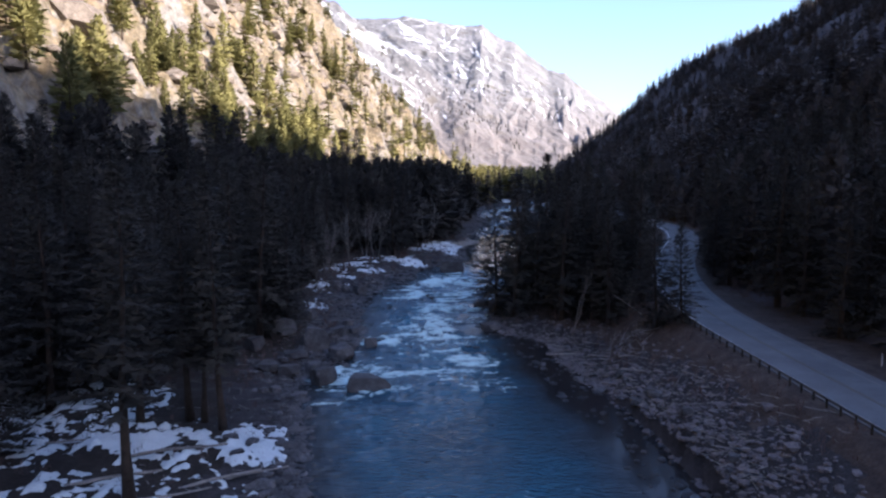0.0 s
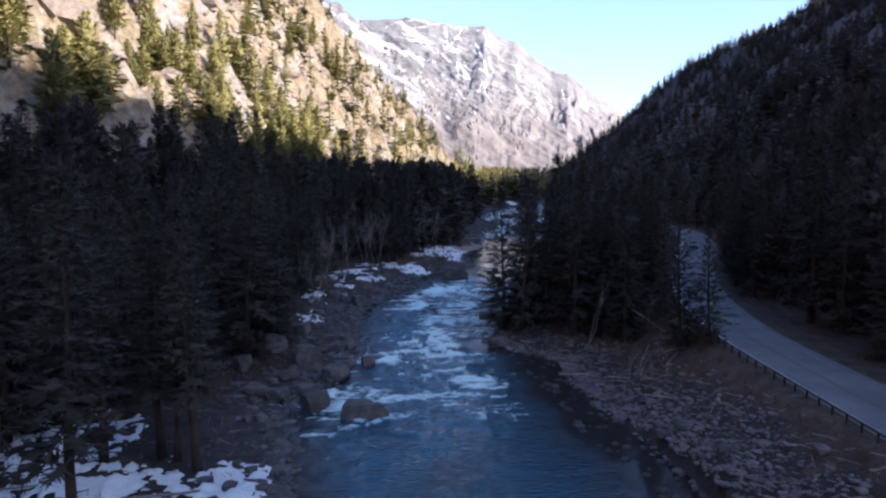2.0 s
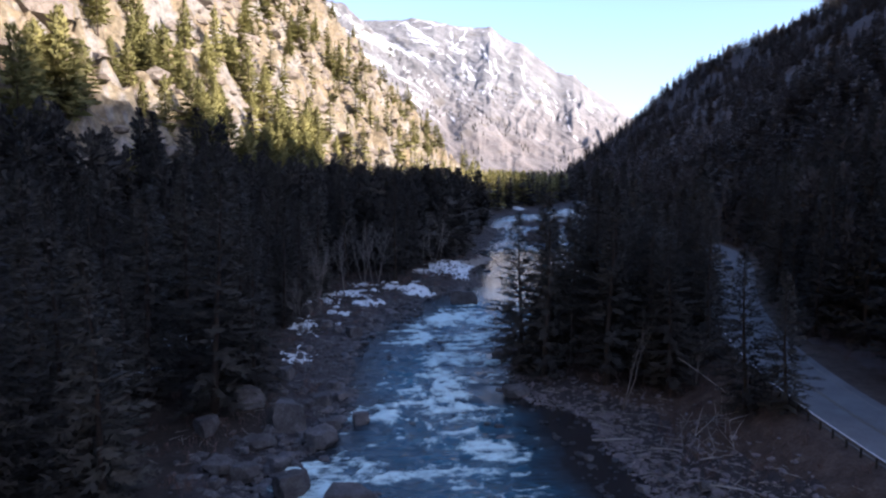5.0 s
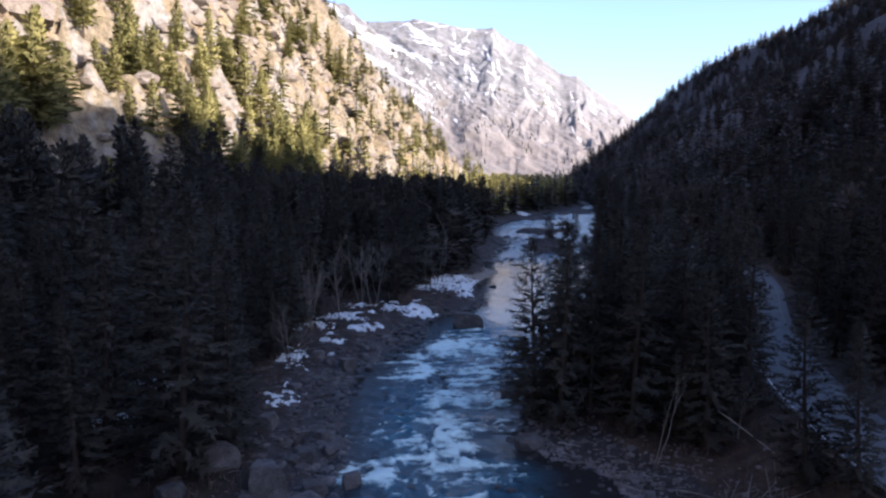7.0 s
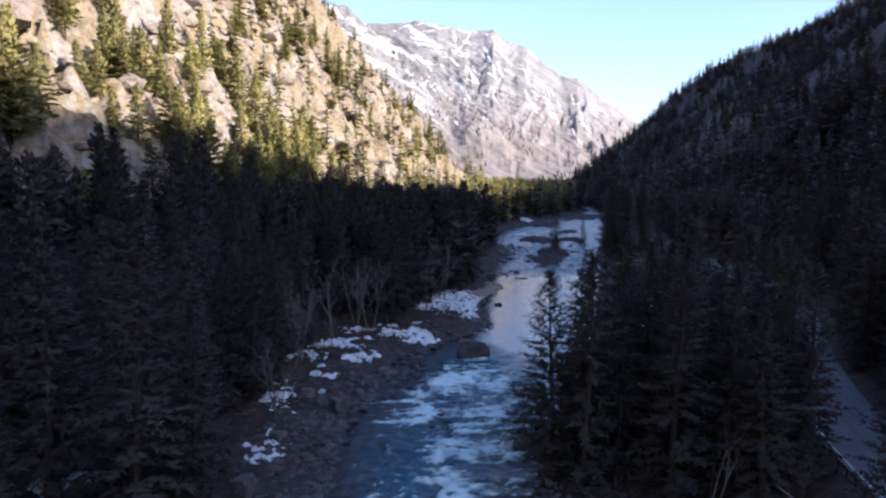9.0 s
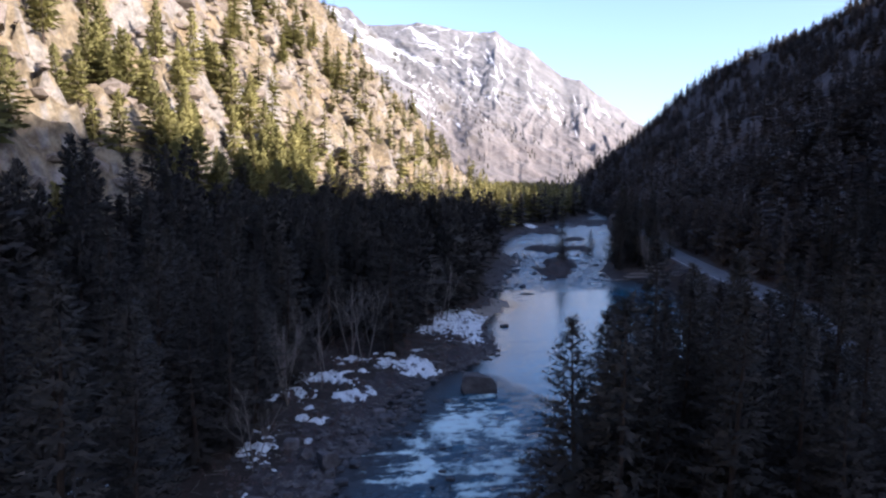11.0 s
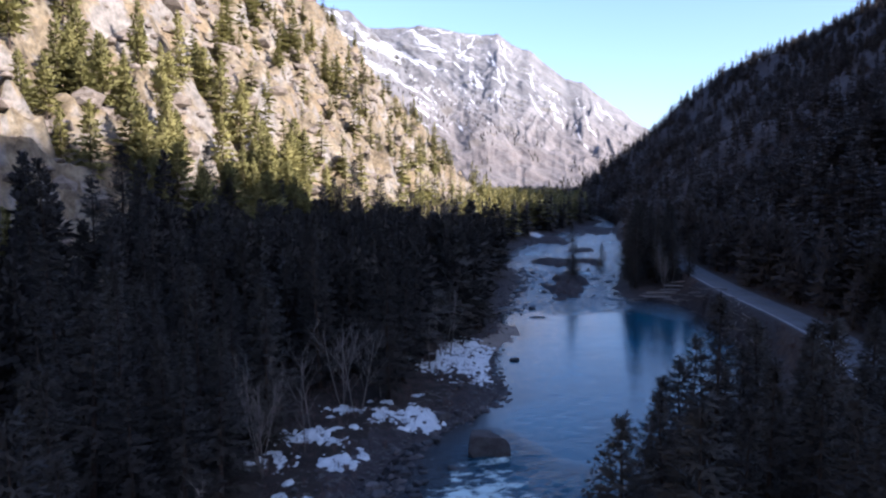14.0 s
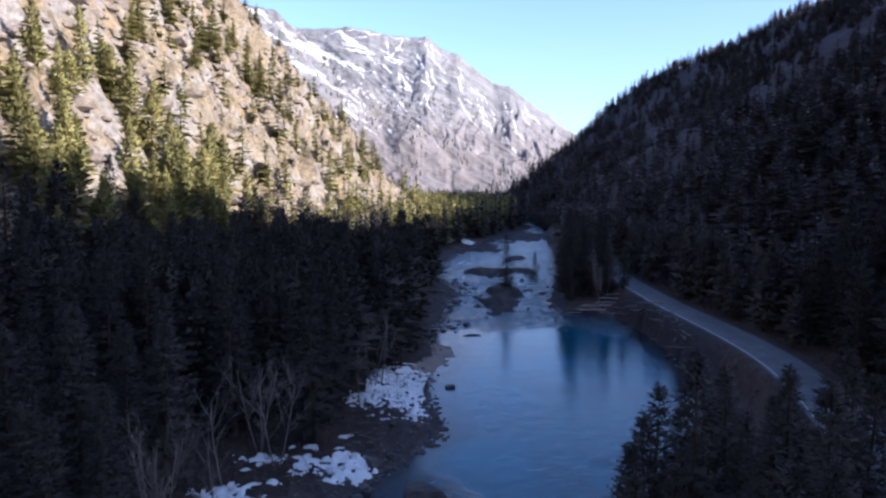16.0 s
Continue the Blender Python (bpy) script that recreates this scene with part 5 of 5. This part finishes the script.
xs, ys = rng.uniform(8, 74, 5200), rng.uniform(44, 275, 5200)
good = (xs > right_bank(ys) + 3.5) & (xs < road_mid(ys) - 5.2)
xs, ys = xs[good], ys[good]
brush("right_brush", np.stack([xs, ys, land(xs, ys), rng.uniform(0.5, 1.7, len(xs))], -1), "leafless brown brush between river and road")
xs, ys = rng.uniform(44, 125, 5000), rng.uniform(90, 340, 5000)
good = (xs > road_mid(ys) + 6.5) & (xs < hill_right_foot(ys) + 28)
xs, ys = xs[good], ys[good]
brush("roadside_brush", np.stack([xs, ys, land(xs, ys), rng.uniform(0.8, 2.6, len(xs))], -1), "leafless brown brush on the slope above the road")
xs, ys = rng.uniform(20, 70, 1500), rng.uniform(272, 420, 1500)
zz = land(xs, ys)
good = (xs > left_bank(ys) + 1) & (xs < right_bank(ys) - 1) & (zz > water_level(ys) + 0.35)
xs, ys, zz = xs[good], ys[good], zz[good]
brush("islet_brush", np.stack([xs, ys, zz, rng.uniform(0.5, 1.6, len(xs))], -1), "leafless brush on the gravel islets")
xs, ys = rng.uniform(-60, 12, 6000), rng.uniform(42, 260, 6000)
good = (xs < left_bank(ys) - 4) & (xs > left_bank(ys) - 30) & ((ys > 76) | (rng.random(len(xs)) < 0.2))
xs, ys = xs[good], ys[good]
brush("left_brush", np.stack([xs, ys, land(xs, ys), rng.uniform(0.4, 1.5, len(xs))], -1), "leafless brown brush on the forest edge")

xs, ys = rng.uniform(44, 420, 15000), rng.uniform(30, 900, 15000)
good = (xs > hill_right_foot(ys) + 1) & (fbm(xs * 0.02, ys * 0.02, 3, 431) > -0.05) & (rng.random(15000) < 0.6)
xs, ys = xs[good], ys[good]
brush("hillside_brush", np.stack([xs, ys, land(xs, ys), rng.uniform(1.5, 4.5, len(xs))], -1), "leafless grey brush on the shaded hillside")

xs, ys = rng.uniform(-220, 20, 14000), rng.uniform(70, 640, 14000)
good = (xs < hill_left_foot(ys) - 4) & (xs > -0.74 * ys) & (rng.random(14000) < 0.55)
xs, ys = xs[good], ys[good]
brush("crag_brush", np.stack([xs, ys, land(xs, ys), rng.uniform(0.6, 2.4, len(xs))], -1), "dry brown brush on the sunlit crags", DRY_BRUSH)
xs, ys = rng.uniform(-220, 20, 6400), rng.uniform(70, 640, 6400)
good = (xs < hill_left_foot(ys) - 8) & (xs > -0.74 * ys)
xs, ys = xs[good], ys[good]
stones("crag_rocks", np.stack([xs, ys, land(xs, ys), rng.gamma(1.6, 0.7, len(xs)) + 0.3], -1), "broken tan rocks on the sunlit hillside", HILL_ROCK)

# ---- car on the road ----
def car(x, y, z, turn):
    thing = tagged(new("car"), "dark grey car driving on the river road", "car")
    thing.matrix_basis = pose(x, y, z, 0, 0, turn)
    paint = surface("car_paint", [(0.03, 0.032, 0.036), (0.035, 0.037, 0.042)], rough=0.3, bump=0.0, spec=0.5)
    dark = surface("car_glass", [(0.01, 0.01, 0.012), (0.015, 0.015, 0.017)], rough=0.08, bump=0.0, spec=0.5)
    rubber = surface("tyre_rubber", [(0.012, 0.012, 0.012), (0.02, 0.02, 0.02)])
    lamp = surface("headlight_glass", [(0.6, 0.6, 0.6), (0.7, 0.7, 0.7)], rough=0.2, bump=0.0, spec=0.5)

    def loft(sections, mat, name):
        v, f = [], []
        for y_, half, low, high in sections:
            v += [(-half, y_, low), (half, y_, low), (half * 0.97, y_, (low + high) * 0.6), (half * 0.86, y_, high), (-half * 0.86, y_, high), (-half * 0.97, y_, (low + high) * 0.6)]
        for i in range(len(sections) - 1):
            f += [[i * 6 + j, i * 6 + (j + 1) % 6, i * 6 + 6 + (j + 1) % 6, i * 6 + 6 + j] for j in range(6)]
        f += [[5, 4, 3, 2, 1, 0], [len(v) - 6 + j for j in range(6)]]
        return part(name, mesh(name, v, f, mat), thing)

    loft([(-2.25, 0.8, 0.35, 0.7), (-2.1, 0.9, 0.28, 0.85), (-0.9, 0.92, 0.25, 0.98), (1.5, 0.92, 0.25, 1.0), (2.2, 0.86, 0.3, 0.95)], paint, "body")
    loft([(-1.1, 0.78, 0.95, 1.0), (-0.3, 0.74, 0.95, 1.45), (1.1, 0.74, 0.95, 1.46), (2.0, 0.76, 0.93, 0.98)], dark, "cabin")
    wheel = mesh("wheel", *tube([(-0.1, 0, 0), (0.1, 0, 0)], [0.33, 0.33], 14), rubber)
    rim = mesh("rim", *tube([(-0.108, 0, 0), (0.108, 0, 0)], [0.2, 0.2], 12), STEEL)
    for wx in (-0.83, 0.83):
        for wy_ in (-1.4, 1.4):
            part("rim", rim, part("wheel", wheel, thing, m=pose(wx, wy_, 0.33)), "grey metal rim")
        part("headlight", mesh("headlight", *tube([(0, -2.2, 0), (0, -2.13, 0)], [0.11, 0.12], 10), lamp), thing, "clear headlight", m=pose(wx * 0.75, 0, 0.68))


car(55.6, 163.5, float(road_level(163.5)) + 0.07, -21)

# roadside marker
marker = tagged(new("road_marker"), "thin white roadside delineator post", "marker post")
marker.matrix_basis = pose(41.0, 63.5, float(land(41.0, 63.5)))
part("stake", mesh("stake", *tube([(0, 0, -0.3), (0, 0, 1.2)], [0.055, 0.05], 6), PAINT_WHITE), marker)
part("reflector", mesh("reflector", *tube([(0, -0.075, 1.02), (0, -0.05, 1.02)], [0.045, 0.045], 8), STEEL), marker)
